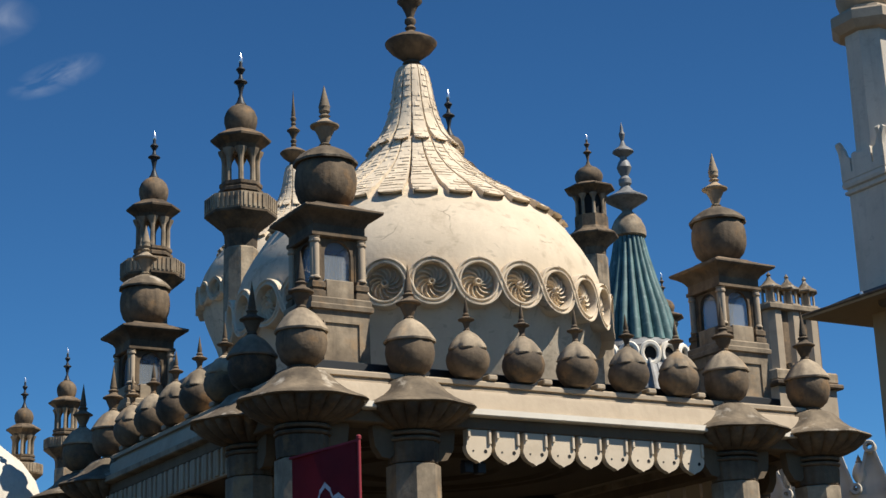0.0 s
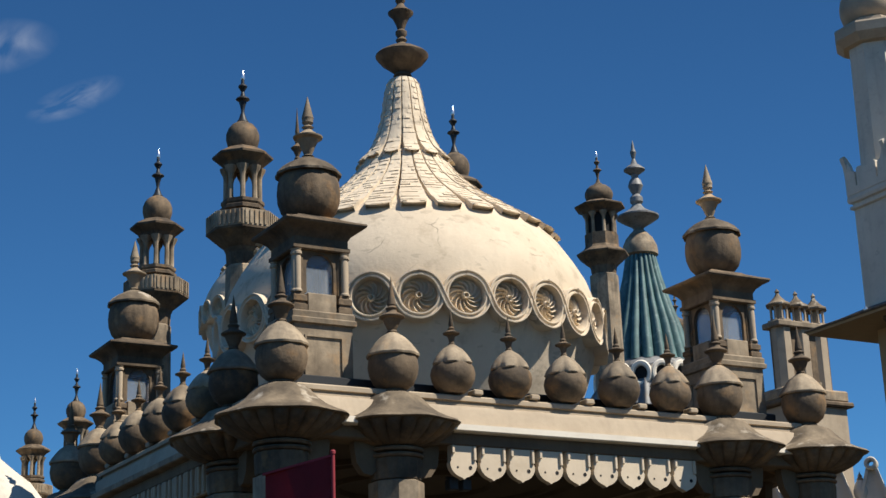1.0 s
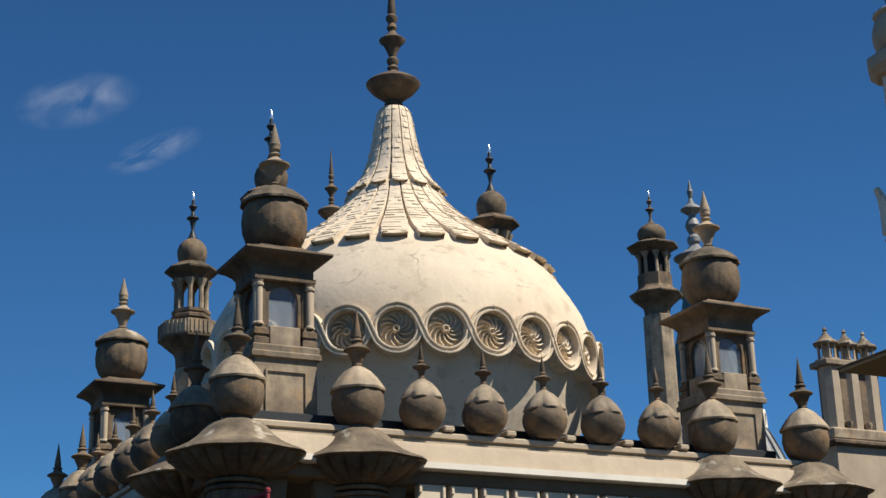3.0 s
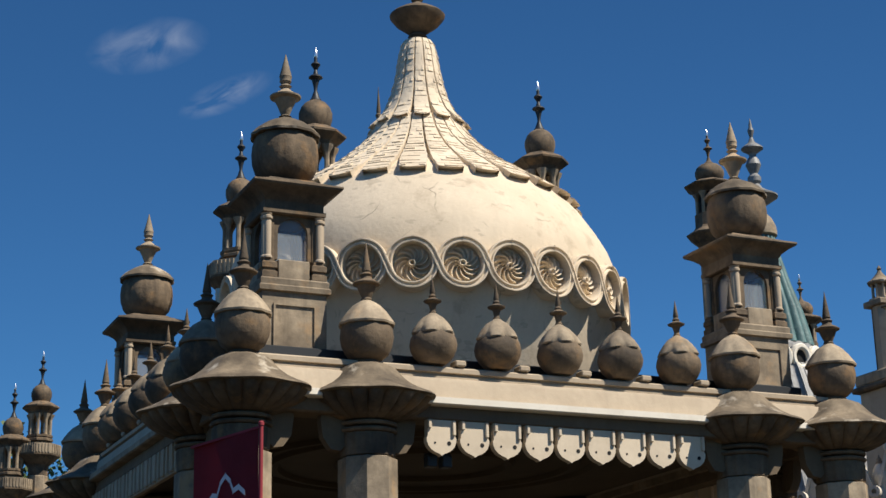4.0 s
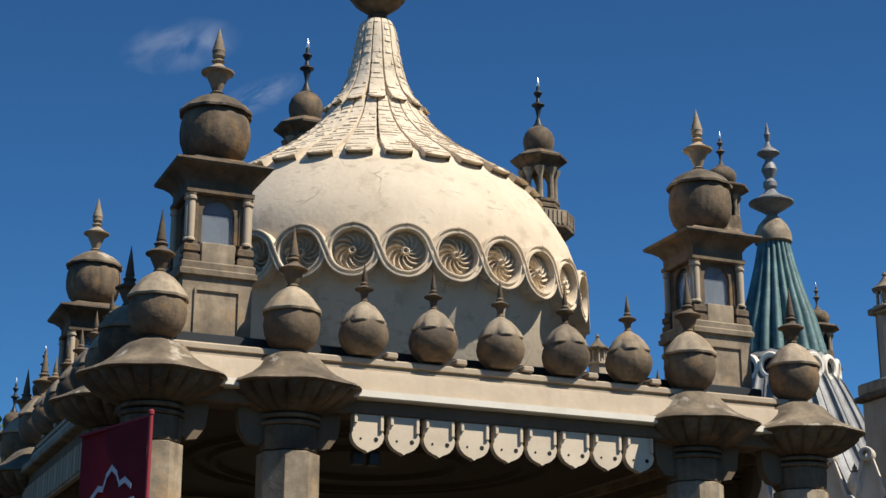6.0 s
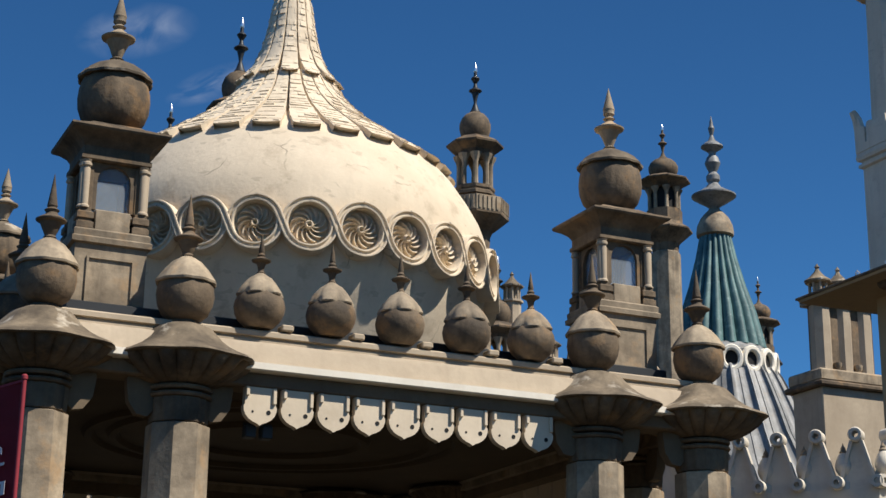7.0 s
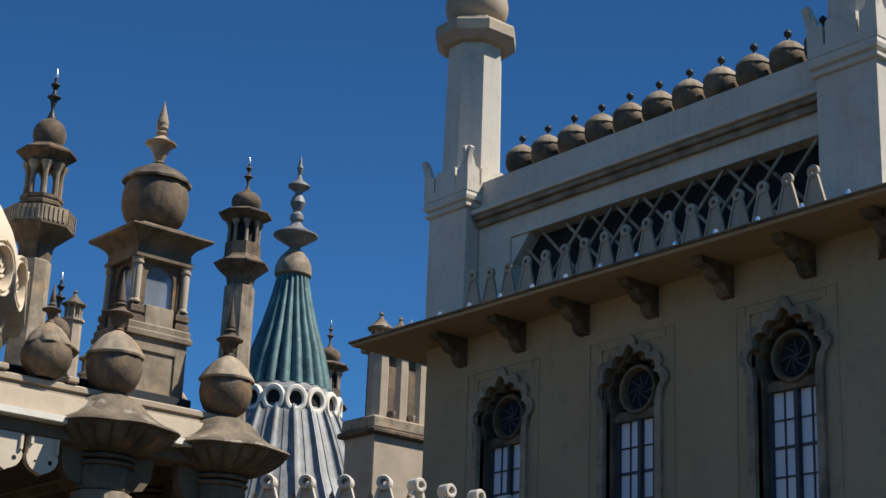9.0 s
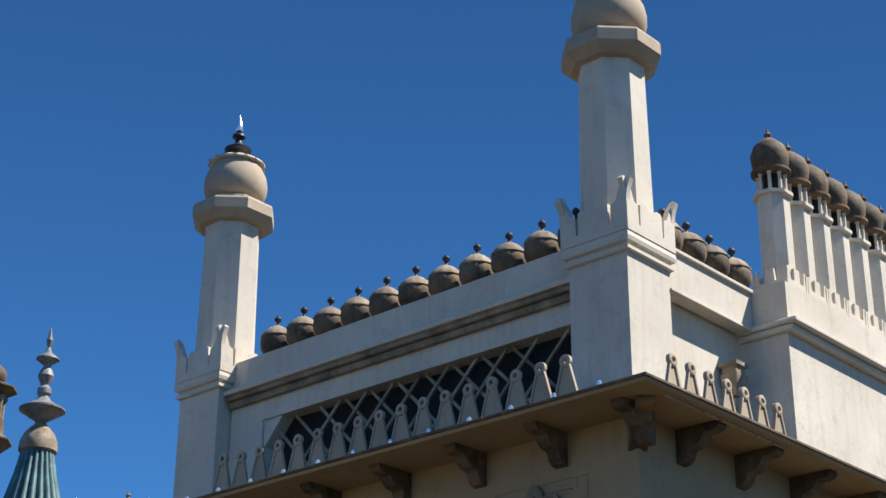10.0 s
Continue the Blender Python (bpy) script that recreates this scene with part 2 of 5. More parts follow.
# ---- columns ----
def make_column():
    c = thing("column", "octagonal weathered stone column with a flared lotus capital", "column", "porch columns")
    bm = bmesh.new()
    octagon(bm, [(0.52, 0), (0.52, 0.35), (0.46, 0.42), (0.42, 0.5), (0.36, 0.6)])
    part("base", bm, STONE, c)
    bm = bmesh.new()
    octagon(bm, [(0.345, 0.6), (0.335, 5.20), (0.30, 5.215)])
    part("shaft", bm, STONE_PALE, c, smooth=20)
    bm = bmesh.new()
    lathe(bm, [(0.30, 5.216), (0.325, 5.23), (0.34, 5.45), (0.33, 5.5)], 64, 0, shape=lambda a, i: 1 + 0.035 * math.cos(16 * a))
    part("fluted_neck", bm, STONE, c, smooth=50)
    for z in (5.50, 5.58):
        bm = bmesh.new()
        lathe(bm, [(0.30, z), (0.36, z + 0.012), (0.375, z + 0.035), (0.36, z + 0.058), (0.30, z + 0.07)], 32)
        part("ring", bm, STONE, c)
    bm = bmesh.new()
    lathe(bm, [(0.31, 5.652), (0.38, 5.665), (0.5, 5.705), (0.62, 5.765), (0.71, 5.83), (0.765, 5.885), (0.8, 5.926)], 264, 0, shape=lambda a, i: 1 + (0.01 if i in (0, 6) else 0.13) * (abs(math.cos(11 * a)) ** 0.7 - 0.7))
    part("capital_bell", bm, STONE, c, "fluted flaring bell", smooth=50)
    bm = bmesh.new()
    sag = lambda a, i: 1 + 0.03 * math.cos(8 * a)
    lathe(bm, [(0.74, 5.928), (0.84, 5.925), (0.86, 5.94), (0.84, 5.965), (0.71, 6.02), (0.58, 6.09), (0.48, 6.17), (0.40, 6.26), (0.34, 6.325), (0.24, 6.372), (0.20, 6.378)], 64, 0, shape=sag)
    part("capital_lid", bm, LEADED, c, "mottled lichen-stained stone lid", smooth=40)
    return c


COLS = [(x, y) for y in (PY0, PY1) for x in (-4.3, -2.7, 2.7, 4.3)] + [(x, y) for x in (-4.3, 4.3) for y in (-1.9, 3.9)]
first = make_column()
for i, (x, y) in enumerate(COLS):
    if i:
        copy_thing(first, pose(x, y, 0, 0, 0, 45 * (i % 8)))
first.matrix_basis = pose(*COLS[0], 0)


# ---- urns ----
def make_urn(big):
    u = thing("urn", "large weathered stone ball urn with a spike finial on a capital" if big else "weathered stone ball urn with a scalloped cap and spike", "urn", "capital urns" if big else "parapet urns")
    bm = bmesh.new()
    if big:
        lathe(bm, [(0.17, 0), (0.18, 0.02), (0.15, 0.05), (0.20, 0.07), (0.27, 0.13), (0.32, 0.24), (0.338, 0.35), (0.325, 0.46), (0.29, 0.54), (0.2, 0.6)], 28)
    else:
        lathe(bm, [(0.15, 0), (0.17, 0.012), (0.19, 0.03), (0.25, 0.09), (0.29, 0.17), (0.305, 0.25), (0.29, 0.33), (0.25, 0.4), (0.18, 0.47)], 28)
    part("body", bm, STONE, u)
    bm = bmesh.new()
    if big:
        lathe(bm, [(0.25, 0.49), (0.335, 0.49), (0.342, 0.515), (0.295, 0.59), (0.24, 0.67), (0.17, 0.75), (0.10, 0.80), (0.06, 0.825)], 48, 0, shape=lobes(10, 0.055))
    else:
        lathe(bm, [(0.2, 0.375), (0.262, 0.378), (0.27, 0.395), (0.245, 0.46), (0.2, 0.53), (0.14, 0.6), (0.08, 0.64), (0.045, 0.668)], 60, 0, shape=lambda a, i: 1 + (0.0, 0.16, 0.17, 0.12, 0.08, 0.04, 0, 0)[i] * (abs(math.cos(3 * a)) - 0.55))
    part("cap", bm, STONE_PALE, u, "lichen-stained cap", smooth=45)
    bm = bmesh.new()
    if big:
        lathe(bm, [(0.05, 0.82), (0.075, 0.835), (0.06, 0.86), (0.10, 0.95), (0.125, 1.01), (0.17, 1.03), (0.175, 1.045), (0.13, 1.075), (0.08, 1.10), (0.065, 1.13), (0.085, 1.16), (0.05, 1.19), (0.06, 1.21), (0.002, 1.60)], 20)
    else:
        lathe(bm, [(0.035, 0.66), (0.05, 0.675), (0.035, 0.70), (0.045, 0.76), (0.06, 0.79), (0.112, 0.815), (0.118, 0.83), (0.075, 0.85), (0.042, 0.87), (0.05, 0.89), (0.03, 0.92), (0.038, 0.94), (0.002, 1.16)], 18)
    part("finial", bm, STONE, u)
    return u


big_urn, small_urn = make_urn(True), make_urn(False)
for i, (x, y) in enumerate(COLS[1:]):
    copy_thing(big_urn, pose(x, y, 6.378, 0, 0, 37 * i))
big_urn.matrix_basis = pose(*COLS[0], 6.378)
SMALL = [(-1.8 + 0.9 * k, y) for y in (PY0, PY1) for k in range(5)] + [(x, -1.9 + 0.967 * k) for x in (-PX, PX) for k in range(1, 6)]
for i, (x, y) in enumerate(SMALL[1:]):
    copy_thing(small_urn, pose(x, y, 6.452, 0, 0, 23 * i))
small_urn.matrix_basis = pose(*SMALL[0], 6.452)
b = bmesh.new()
quad_box(b, (-0.075, -0.09, 0), (0.075, 0.09, 0.075), 0.015)
block_mesh = mesh("coping_block", b, PLASTER)
for x, y in SMALL:
    on_front = abs(y - PY0) < 0.1 or abs(y - PY1) < 0.1
    bx, by = (x + 0.33, y - 0.02) if on_front else (x, y + 0.33)
    tagged(new("coping_block", block_mesh), "small pale stone block between the urns", "stone block", "coping blocks").matrix_basis = pose(bx, by, 6.436)


# ---- valances ----
def make_valance_tab():
    t = thing("valance_tab", "cream scalloped pendant with ribs hanging under the cornice", "pendant", "valance pendants")
    bm = bmesh.new()
    half_tab = [(0.185, 0.15), (0.185, -0.05), (0.2, -0.075), (0.197, -0.12), (0.175, -0.175), (0.135, -0.22), (0.085, -0.25), (0.035, -0.268)]
    out = [(-x, z) for x, z in half_tab] + [(0.0, -0.292)] + list(reversed(half_tab))
    plate(bm, list(reversed(out)), 0.10)
    part("board", bm, PAINT, t)
    for x in (-0.162, 0.162):
        bm = bmesh.new()
        quad_box(bm, (x - 0.022, -0.034, -0.04 if x > 0 else 0.04), (x + 0.022, 0.005, 0.149), 0.008)
        part("rib", bm, PAINT, t)
    for x, r in ((-0.09, 0.014), (0.1, 0.027)):
        bm = bmesh.new()
        collar(bm, [(0.001, -0.004), (r, -0.004), (r, 0.006), (0.001, 0.006)], 12, Matrix.Translation((x, 0, -0.135)))
        part("eyelet", bm, DARK, t)
    return t


tab = make_valance_tab()
spots = [(-1.8 + 0.45 * k, PY0 - 0.20, 0) for k in range(9)] + [(1.8 - 0.45 * k, PY1 + 0.20, 180) for k in range(9)]
spots += [(PX + 0.20, -0.8 + 0.45 * k, 90) for k in range(9)]
for x, y, turn in spots[1:]:
    copy_thing(tab, pose(x, y, 5.56, 0, 0, turn))
tab.matrix_basis = pose(spots[0][0], spots[0][1], 5.56, 0, 0, spots[0][2])



def make_fringe_board():
    t = thing("fringe_board", "straight cream fringe board with ribs hanging under the cornice", "pendant", "fringe boards")
    bm = bmesh.new()
    quad_box(bm, (-0.215, 0, -0.24), (0.215, 0.08, 0.149), 0.01)
    # West boards use darker plaster; that side's shade is in the colour.
    part("board", bm, PLASTER, t)
    for x in (-0.18, 0.0, 0.18):
        bm = bmesh.new()
        quad_box(bm, (x - 0.03, -0.04, -0.22), (x + 0.03, 0.005, 0.148), 0.01)
        part("rib", bm, PLASTER, t)
    return t


fringe = make_fringe_board()
for k in range(1, 12):
    copy_thing(fringe, pose(-PX - 0.20, -1.4 + 0.44 * k, 5.56, 0, 0, -90))
fringe.matrix_basis = pose(-PX - 0.20, -1.4, 5.56, 0, 0, -90)

lamp = thing("floodlight", "small dark twin floodlight hung under the frieze", "lamp", at=(-1.72, PY0 + 0.12, 5.25))
b = bmesh.new()
quad_box(b, (-0.02, -0.02, 0.1), (0.02, 0.02, 0.461))
quad_box(b, (-0.17, -0.02, 0.07), (0.17, 0.02, 0.101))
part("arm", b, IRON, lamp)
for x in (-0.1, 0.1):
    b = bmesh.new()
    quad_box(b, (x - 0.065, -0.09, -0.08), (x + 0.065, 0.06, 0.069), 0.012)
    part("housing", b, IRON, lamp)

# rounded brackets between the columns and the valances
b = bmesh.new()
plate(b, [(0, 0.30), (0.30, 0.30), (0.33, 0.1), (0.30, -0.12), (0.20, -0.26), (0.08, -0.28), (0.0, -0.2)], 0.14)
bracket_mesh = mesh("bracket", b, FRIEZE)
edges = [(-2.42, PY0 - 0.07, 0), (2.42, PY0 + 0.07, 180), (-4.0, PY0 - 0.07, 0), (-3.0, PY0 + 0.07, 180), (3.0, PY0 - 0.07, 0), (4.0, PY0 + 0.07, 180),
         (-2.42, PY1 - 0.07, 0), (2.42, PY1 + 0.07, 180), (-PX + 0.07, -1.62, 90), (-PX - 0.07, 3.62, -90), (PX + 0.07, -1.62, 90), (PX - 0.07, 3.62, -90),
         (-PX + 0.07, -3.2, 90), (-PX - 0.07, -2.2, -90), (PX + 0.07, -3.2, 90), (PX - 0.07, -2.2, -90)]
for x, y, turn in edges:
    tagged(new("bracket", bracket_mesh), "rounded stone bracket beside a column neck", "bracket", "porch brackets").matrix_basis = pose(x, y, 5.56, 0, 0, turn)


# ---- corner turrets ----
def make_turret():
    t = thing("turret", "weathered stone corner turret with open lantern, ball roof and spire", "turret", "porch turrets")
    bm = bmesh.new()
    square(bm, [(0.56, 6.402), (0.56, 6.47), (0.53, 6.49), (0.46, 6.50), (0.46, 6.545), (0.43, 6.56)])
    part("plinth", bm, LEADED, t, "pale stained plinth")
    bm = bmesh.new()
    square(bm, [(0.425, 6.561), (0.425, 7.335)])
    part("pedestal", bm, STONE_PALE, t, smooth=25)
    for a, c in (((-0.28, 6.63), (-0.255, 7.19)), ((0.255, 6.63), (0.28, 7.19)), ((-0.254, 7.165), (0.254, 7.19)), ((-0.254, 6.63), (0.254, 6.655))):
        bm = bmesh.new()
        quad_box(bm, (a[0], -0.45, a[1]), (c[0], -0.4251, c[1]))
        strip = mesh("panel_strip", bm, STONE_PALE, 0)
        for k in range(4):
            part("panel_strip", strip, None, t, m=Matrix.Rotation(k * math.pi / 2, 4, "Z"))
    bm = bmesh.new()
    square(bm, [(0.43, 7.336), (0.47, 7.35), (0.475, 7.41), (0.45, 7.43), (0.455, 7.50), (0.43, 7.525)])
    part("ledge", bm, STONE_PALE, t)
    bm = bmesh.new()
    quad_box(bm, (-0.21, -0.40, 7.526), (0.21, -0.2, 7.775), 0.01)
    sill = mesh("sill", bm, STONE_PALE)
    bm = bmesh.new()
    square(bm, [(0.085, 7.526), (0.10, 7.53), (0.10, 7.60), (0.08, 7.61), (0.08, 7.64), (0.098, 7.65), (0.098, 7.72), (0.07, 7.74), (0.07, 7.779)])
    block = mesh("corner_block", bm, STONE)
    bm = bmesh.new()
    lathe(bm, [(0.06, 7.78), (0.06, 7.80), (0.045, 7.82), (0.047, 8.26), (0.04, 8.28), (0.06, 8.30), (0.06, 8.33), (0.045, 8.345), (0.06, 8.372)], 14)
    shaft = mesh("colonnette", bm, PLASTER)
    bm = bmesh.new()
    quad_box(bm, (-0.05, -0.05, 7.78), (0.05, 0.05, 8.374), 0.008)
    post = mesh("corner_post", bm, STONE)
    bm = bmesh.new()
    arc = [(0.2 * math.cos(a), 8.15 + 0.2 * math.sin(a)) for a in [math.pi * k / 10 for k in range(11)]]
    plate(bm, [(-0.3, 8.374), (-0.3, 7.79)] + [(-0.2, 7.79)] + list(reversed(arc)) + [(0.2, 7.79), (0.3, 7.79), (0.3, 8.374)], 0.05)
    arch = mesh("arch", bm, STONE)
    bm = bmesh.new()
    quad_box(bm, (-0.2, 0, 7.776), (0.2, 0.008, 8.35))
    glass = mesh("pane", bm, LANTERN)
    for k in range(4):
        m = Matrix.Rotation(k * math.pi / 2, 4, "Z")
        part("sill", sill, None, t, m=m)
        part("arch", arch, None, t, m=m @ Matrix.Translation((0, -0.335, 0)))
        part("pane", glass, None, t, "pale grey lantern glass", m=m @ Matrix.Translation((0, -0.28, 0)))
        part("corner_block", block, None, t, m=m @ Matrix.Translation((-0.33, -0.33, 0)))
        part("corner_post", post, None, t, m=m @ Matrix.Translation((-0.30, -0.30, 0)))
        for x in (-0.345, 0.345):
            part("colonnette", shaft, None, t, m=m @ Matrix.Translation((x, -0.372, 0)))
    bm = bmesh.new()
    square(bm, [(0.40, 8.376), (0.42, 8.39), (0.42, 8.44), (0.395, 8.45), (0.395, 8.55), (0.43, 8.61), (0.5, 8.67), (0.585, 8.715), (0.6, 8.74), (0.595, 8.765), (0.45, 8.82), (0.33, 8.875), (0.29, 8.905), (0.24, 8.91)])
    part("eave", bm, STONE, t, "spreading square eave", smooth=25)
    bm = bmesh.new()
    lathe(bm, [(0.25, 8.912), (0.31, 8.955), (0.385, 9.04), (0.43, 9.17), (0.44, 9.30), (0.43, 9.42), (0.40, 9.53), (0.34, 9.62)], 96, 0, shape=lambda a, i: 1 - 0.012 * abs(math.cos(8 * a)) ** 8)
    part("ball", bm, STONE, t)
    bm = bmesh.new()
    lathe(bm, [(0.37, 9.555), (0.435, 9.545), (0.44, 9.575), (0.37, 9.66), (0.28, 9.73), (0.17, 9.79), (0.10, 9.825), (0.05, 9.845)], 60, 0, shape=lobes(12, 0.055))
    part("cap", bm, LEADED, t, smooth=45)
    bm = bmesh.new()
    lathe(bm, [(0.06, 9.84), (0.085, 9.86), (0.055, 9.88), (0.10, 10.0), (0.15, 10.10), (0.205, 10.125), (0.21, 10.145), (0.15, 10.175), (0.09, 10.22), (0.05, 10.26), (0.085, 10.29), (0.05, 10.32), (0.08, 10.36), (0.075, 10.40), (0.085, 10.43), (0.003, 10.76)], 24)
    part("spire", bm, STONE_PALE, t)
    return t


tur = make_turret()
for i, (x, y) in enumerate(TURRETS[1:]):
    copy_thing(tur, pose(x, y, 0, 0, 0, 90 * (i + 1)))
tur.matrix_basis = pose(*TURRETS[0], 0)


# ---- dome ----
def make_dome():
    d = thing("dome", "large cream stucco onion dome with petal shingles and rosette windows", "dome", "onion domes")
    body = [(2.42, 6.402), (2.57, 6.8), (2.72, 7.15), (2.85, 7.46), (2.96, 7.8), (3.03, 8.05), (3.055, 8.3), (3.065, 8.5), (3.06, 8.72), (3.02, 8.93), (2.95, 9.13), (2.795, 9.41), (2.57, 9.75), (2.335, 10.02), (2.1, 10.18), (1.75, 10.40)]
    bm = bmesh.new()
    lathe(bm, body, 112, cap=False)
    part("shell", bm, STUCCO, d, smooth=60)
    low = [(2.48, 9.83), (2.31, 9.985), (2.09, 10.14), (1.72, 10.39), (1.37, 10.63), (1.01, 10.945), (0.80, 11.18), (0.63, 11.45)]
    top = [(0.76, 11.36), (0.54, 11.67), (0.41, 11.95), (0.325, 12.26), (0.285, 12.48), (0.25, 12.71), (0.225, 12.85), (0.17, 12.97)]
    bm = bmesh.new()
    lathe(bm, [(r - 0.025, z - 0.02) for r, z in low] + [(r - 0.025, z) for r, z in top[1:]], 64, cap=False)
    part("underskin", bm, STUCCO, d, smooth=60)

    def along(line, u):
        """Point and outward normal at the part u of the line's length."""
        steps = [math.dist(p, q) for p, q in zip(line, line[1:])]
        rest = u * sum(steps)
        for i, size in enumerate(steps):
            if rest <= size or i == len(steps) - 1:
                break
            rest -= size
        f = rest / size
        (r0, z0), (r1, z1) = line[i], line[i + 1]
        return r0 + (r1 - r0) * f, z0 + (z1 - z0) * f, (z1 - z0) / size, (r0 - r1) / size

    def petal(line, count, rows, thick, round_tip, seed):
        """A flat strip with a thick rounded tip (u = 0), faced with courses of small raised shingles."""
        rnd = random.Random(seed)
        bm = bmesh.new()
        half = math.pi / count
        length = sum(math.dist(p, q) for p, q in zip(line, line[1:]))

        def spot(u, v, lift):
            r, z, nr, nz = along(line, max(0.0, min(1.0, u)))
            a = v * half
            lift += 0.035 * max(0.0, 1 - u / 0.16) if lift > 0 else 0.0
            return bm.verts.new(((r + nr * lift) * math.sin(a), -(r + nr * lift) * math.cos(a), z + nz * lift))

        def tip(v):
            return round_tip * (1 - math.sqrt(max(0.0, 1 - v * v))) / length

        ways = [-0.8, -0.7, -0.5, -0.2, 0.2, 0.5, 0.7, 0.8]
        grid = []
        for k in range(rows + 1):
            wide = (1.0 if k % 2 else 0.95) * min(1.12, 0.88 + 0.06 * k)
            row = [(k / rows if k else tip(v), v * wide) for v in ways]
            grid.append([spot(row[0][0], row[0][1], -0.03)] + [spot(u, v, thick) for u, v in row] + [spot(row[-1][0], row[-1][1], -0.03)])
        for p, q in zip(grid, grid[1:]):
            for k in range(len(p) - 1):
                bm.faces.new((p[k], p[k + 1], q[k + 1], q[k]))
        under = [spot(tip(v) + 0.16 / length, v, -0.02) for v in ways]
        front = grid[0][1:-1]
        for k in range(len(ways) - 1):
            bm.faces.new((front[k], under[k], under[k + 1], front[k + 1]))
        for k in range(rows):
            cuts = (-0.8, -0.015, 0.015, 0.8) if k % 2 else (-0.74, -0.43, -0.40, 0.40, 0.43, 0.74)
            for v0, v1 in zip(cuts[::2], cuts[1::2]):
                u0, u1 = k / rows + 0.003, (k + 0.96) / rows
                if k == 0:
                    u0 = max(tip(v0), tip(v1)) + 0.006
                if rnd.random() < 0.3:
                    continue
                squeeze = min(1.0, 0.84 + 0.06 * k)
                v0, v1 = v0 * squeeze, v1 * squeeze
                hi, lo = thick + 0.004 + 0.015 * rnd.random() ** 1.5, thick + 0.001 + 0.003 * rnd.random()
                face = [spot(u0, v0, hi), spot(u0, v1, hi), spot(u1, v1, lo), spot(u1, v0, lo)]
                foot = [spot(u0, v0, thick - 0.004), spot(u0, v1, thick - 0.004), spot(u1, v1, thick - 0.004), spot(u1, v0, thick - 0.004)]
                bm.faces.new(face)
                for q in range(4):
                    bm.faces.new((foot[q], foot[(q + 1) % 4], face[(q + 1) % 4], face[q]))
        return mesh("petal", bm, STUCCO, 24)

    low_petals = [petal(low, 28, 17, 0.095, 0.13, k) for k in range(4)]
    top_petals = [petal(top, 14, 16, 0.075, 0.13, 9 + k) for k in range(3)]
    for k in range(28):
        part("petal", low_petals[k * 7 % 4], None, d, m=pose(0, 0, 0, 0, 0, 360 / 28 * k))
    for k in range(14):
        part("petal", top_petals[k * 5 % 3], None, d, m=pose(0, 0, 0, 0, 0, 360 / 14 * (k + 0.25)))
    bm = bmesh.new()
    lathe(bm, [(0.24, 12.95), (0.17, 13.0), (0.13, 13.06), (0.16, 13.10), (0.12, 13.14), (0.22, 13.22), (0.36, 13.33), (0.455, 13.45), (0.46, 13.475), (0.42, 13.515), (0.28, 13.60), (0.13, 13.66), (0.07, 13.72), (0.10, 13.77), (0.065, 13.82), (0.10, 13.88), (0.10, 13.93), (0.06, 13.97), (0.09, 14.07), (0.15, 14.2), (0.22, 14.27), (0.225, 14.29), (0.17, 14.33), (0.09, 14.4), (0.06, 14.46), (0.09, 14.52), (0.06, 14.6), (0.10, 14.68), (0.10, 14.73), (0.06, 14.78), (0.075, 14.84), (0.05, 15.1), (0.003, 15.75)], 32)
    part("finial", bm, STONE, d, "weathered stone finial of stacked cups")
    # rosette windows
    gap, mid_r, reach = 0.7226, 0.333, 3.2

    def moulding(path, lift, closed):
        """A twin-ridged band along a path of (sideways, up) points, bent round the drum."""
        bm = bmesh.new()
        ridge = [(-0.052, -0.27), (-0.052, -0.01), (-0.044, 0.016), (-0.026, 0.018), (-0.010, -0.012), (0.010, -0.012), (0.026, 0.018), (0.044, 0.016), (0.052, -0.01), (0.052, -0.27)]
        rows = []
        n = len(path)
        for k, (x, z) in enumerate(path):
            p, q = path[k - 1 if closed or k else 0], path[(k + 1) % n if closed or k < n - 1 else k]
            way = Vector((q[0] - p[0], q[1] - p[1])).normalized()
            row = []
            for w, out in ridge:
                a = (x - way.y * w) * 2 * math.pi / 28 / gap
                r = reach + out + lift
                row.append(bm.verts.new((r * math.sin(a), -r * math.cos(a), 8.30 + z + way.x * w)))
            rows.append(row)
        for k in range(n if closed else n - 1):
            p, q = rows[k], rows[(k + 1) % n]
            for i in range(len(ridge) - 1):
                bm.faces.new((p[i], p[i + 1], q[i + 1], q[i]))
        return bm

    ring = mesh("surround", moulding([(mid_r * math.cos(math.pi * k / 22), mid_r * math.sin(math.pi * k / 22)) for k in range(44)], 0.0, True), STUCCO, 30)
    lean = math.acos(2 * mid_r / gap)
    turn = [math.pi / 2 + (lean - math.pi / 2) * k / 10 for k in range(11)]
    wave = [(mid_r * math.cos(a), mid_r * math.sin(a)) for a in turn]
    wave += [(gap - x, -z) for x, z in reversed(wave)]
    strand = mesh("strand", moulding(wave, 0.014, False), STUCCO, 30)
    bm = bmesh.new()
    collar(bm, [(0.001, 0.2), (0.3, 0.2), (0.3, 0.24), (0.001, 0.24)], 32)
    dish = mesh("backplate", bm, STONE)
    bm = bmesh.new()
    prev = None
    for q in range(10):
        f = q / 9
        r = 0.05 + 0.24 * f
        row = []
        for k in range(96):
            a = k * math.pi / 48 + 1.2 * f ** 1.3
            y = (-0.035, -0.03, -0.01, 0.03, 0.17, 0.19, 0.19, 0.16)[k % 8] + (0.03 * f + (0.1 if q > 7 else 0) if k % 8 < 4 else 0)
            row.append(bm.verts.new((r * math.cos(a), y, r * math.sin(a))))
        if prev:
            for k in range(96):
                bm.faces.new((prev[k], prev[(k + 1) % 96], row[(k + 1) % 96], row[k]))
        prev = row
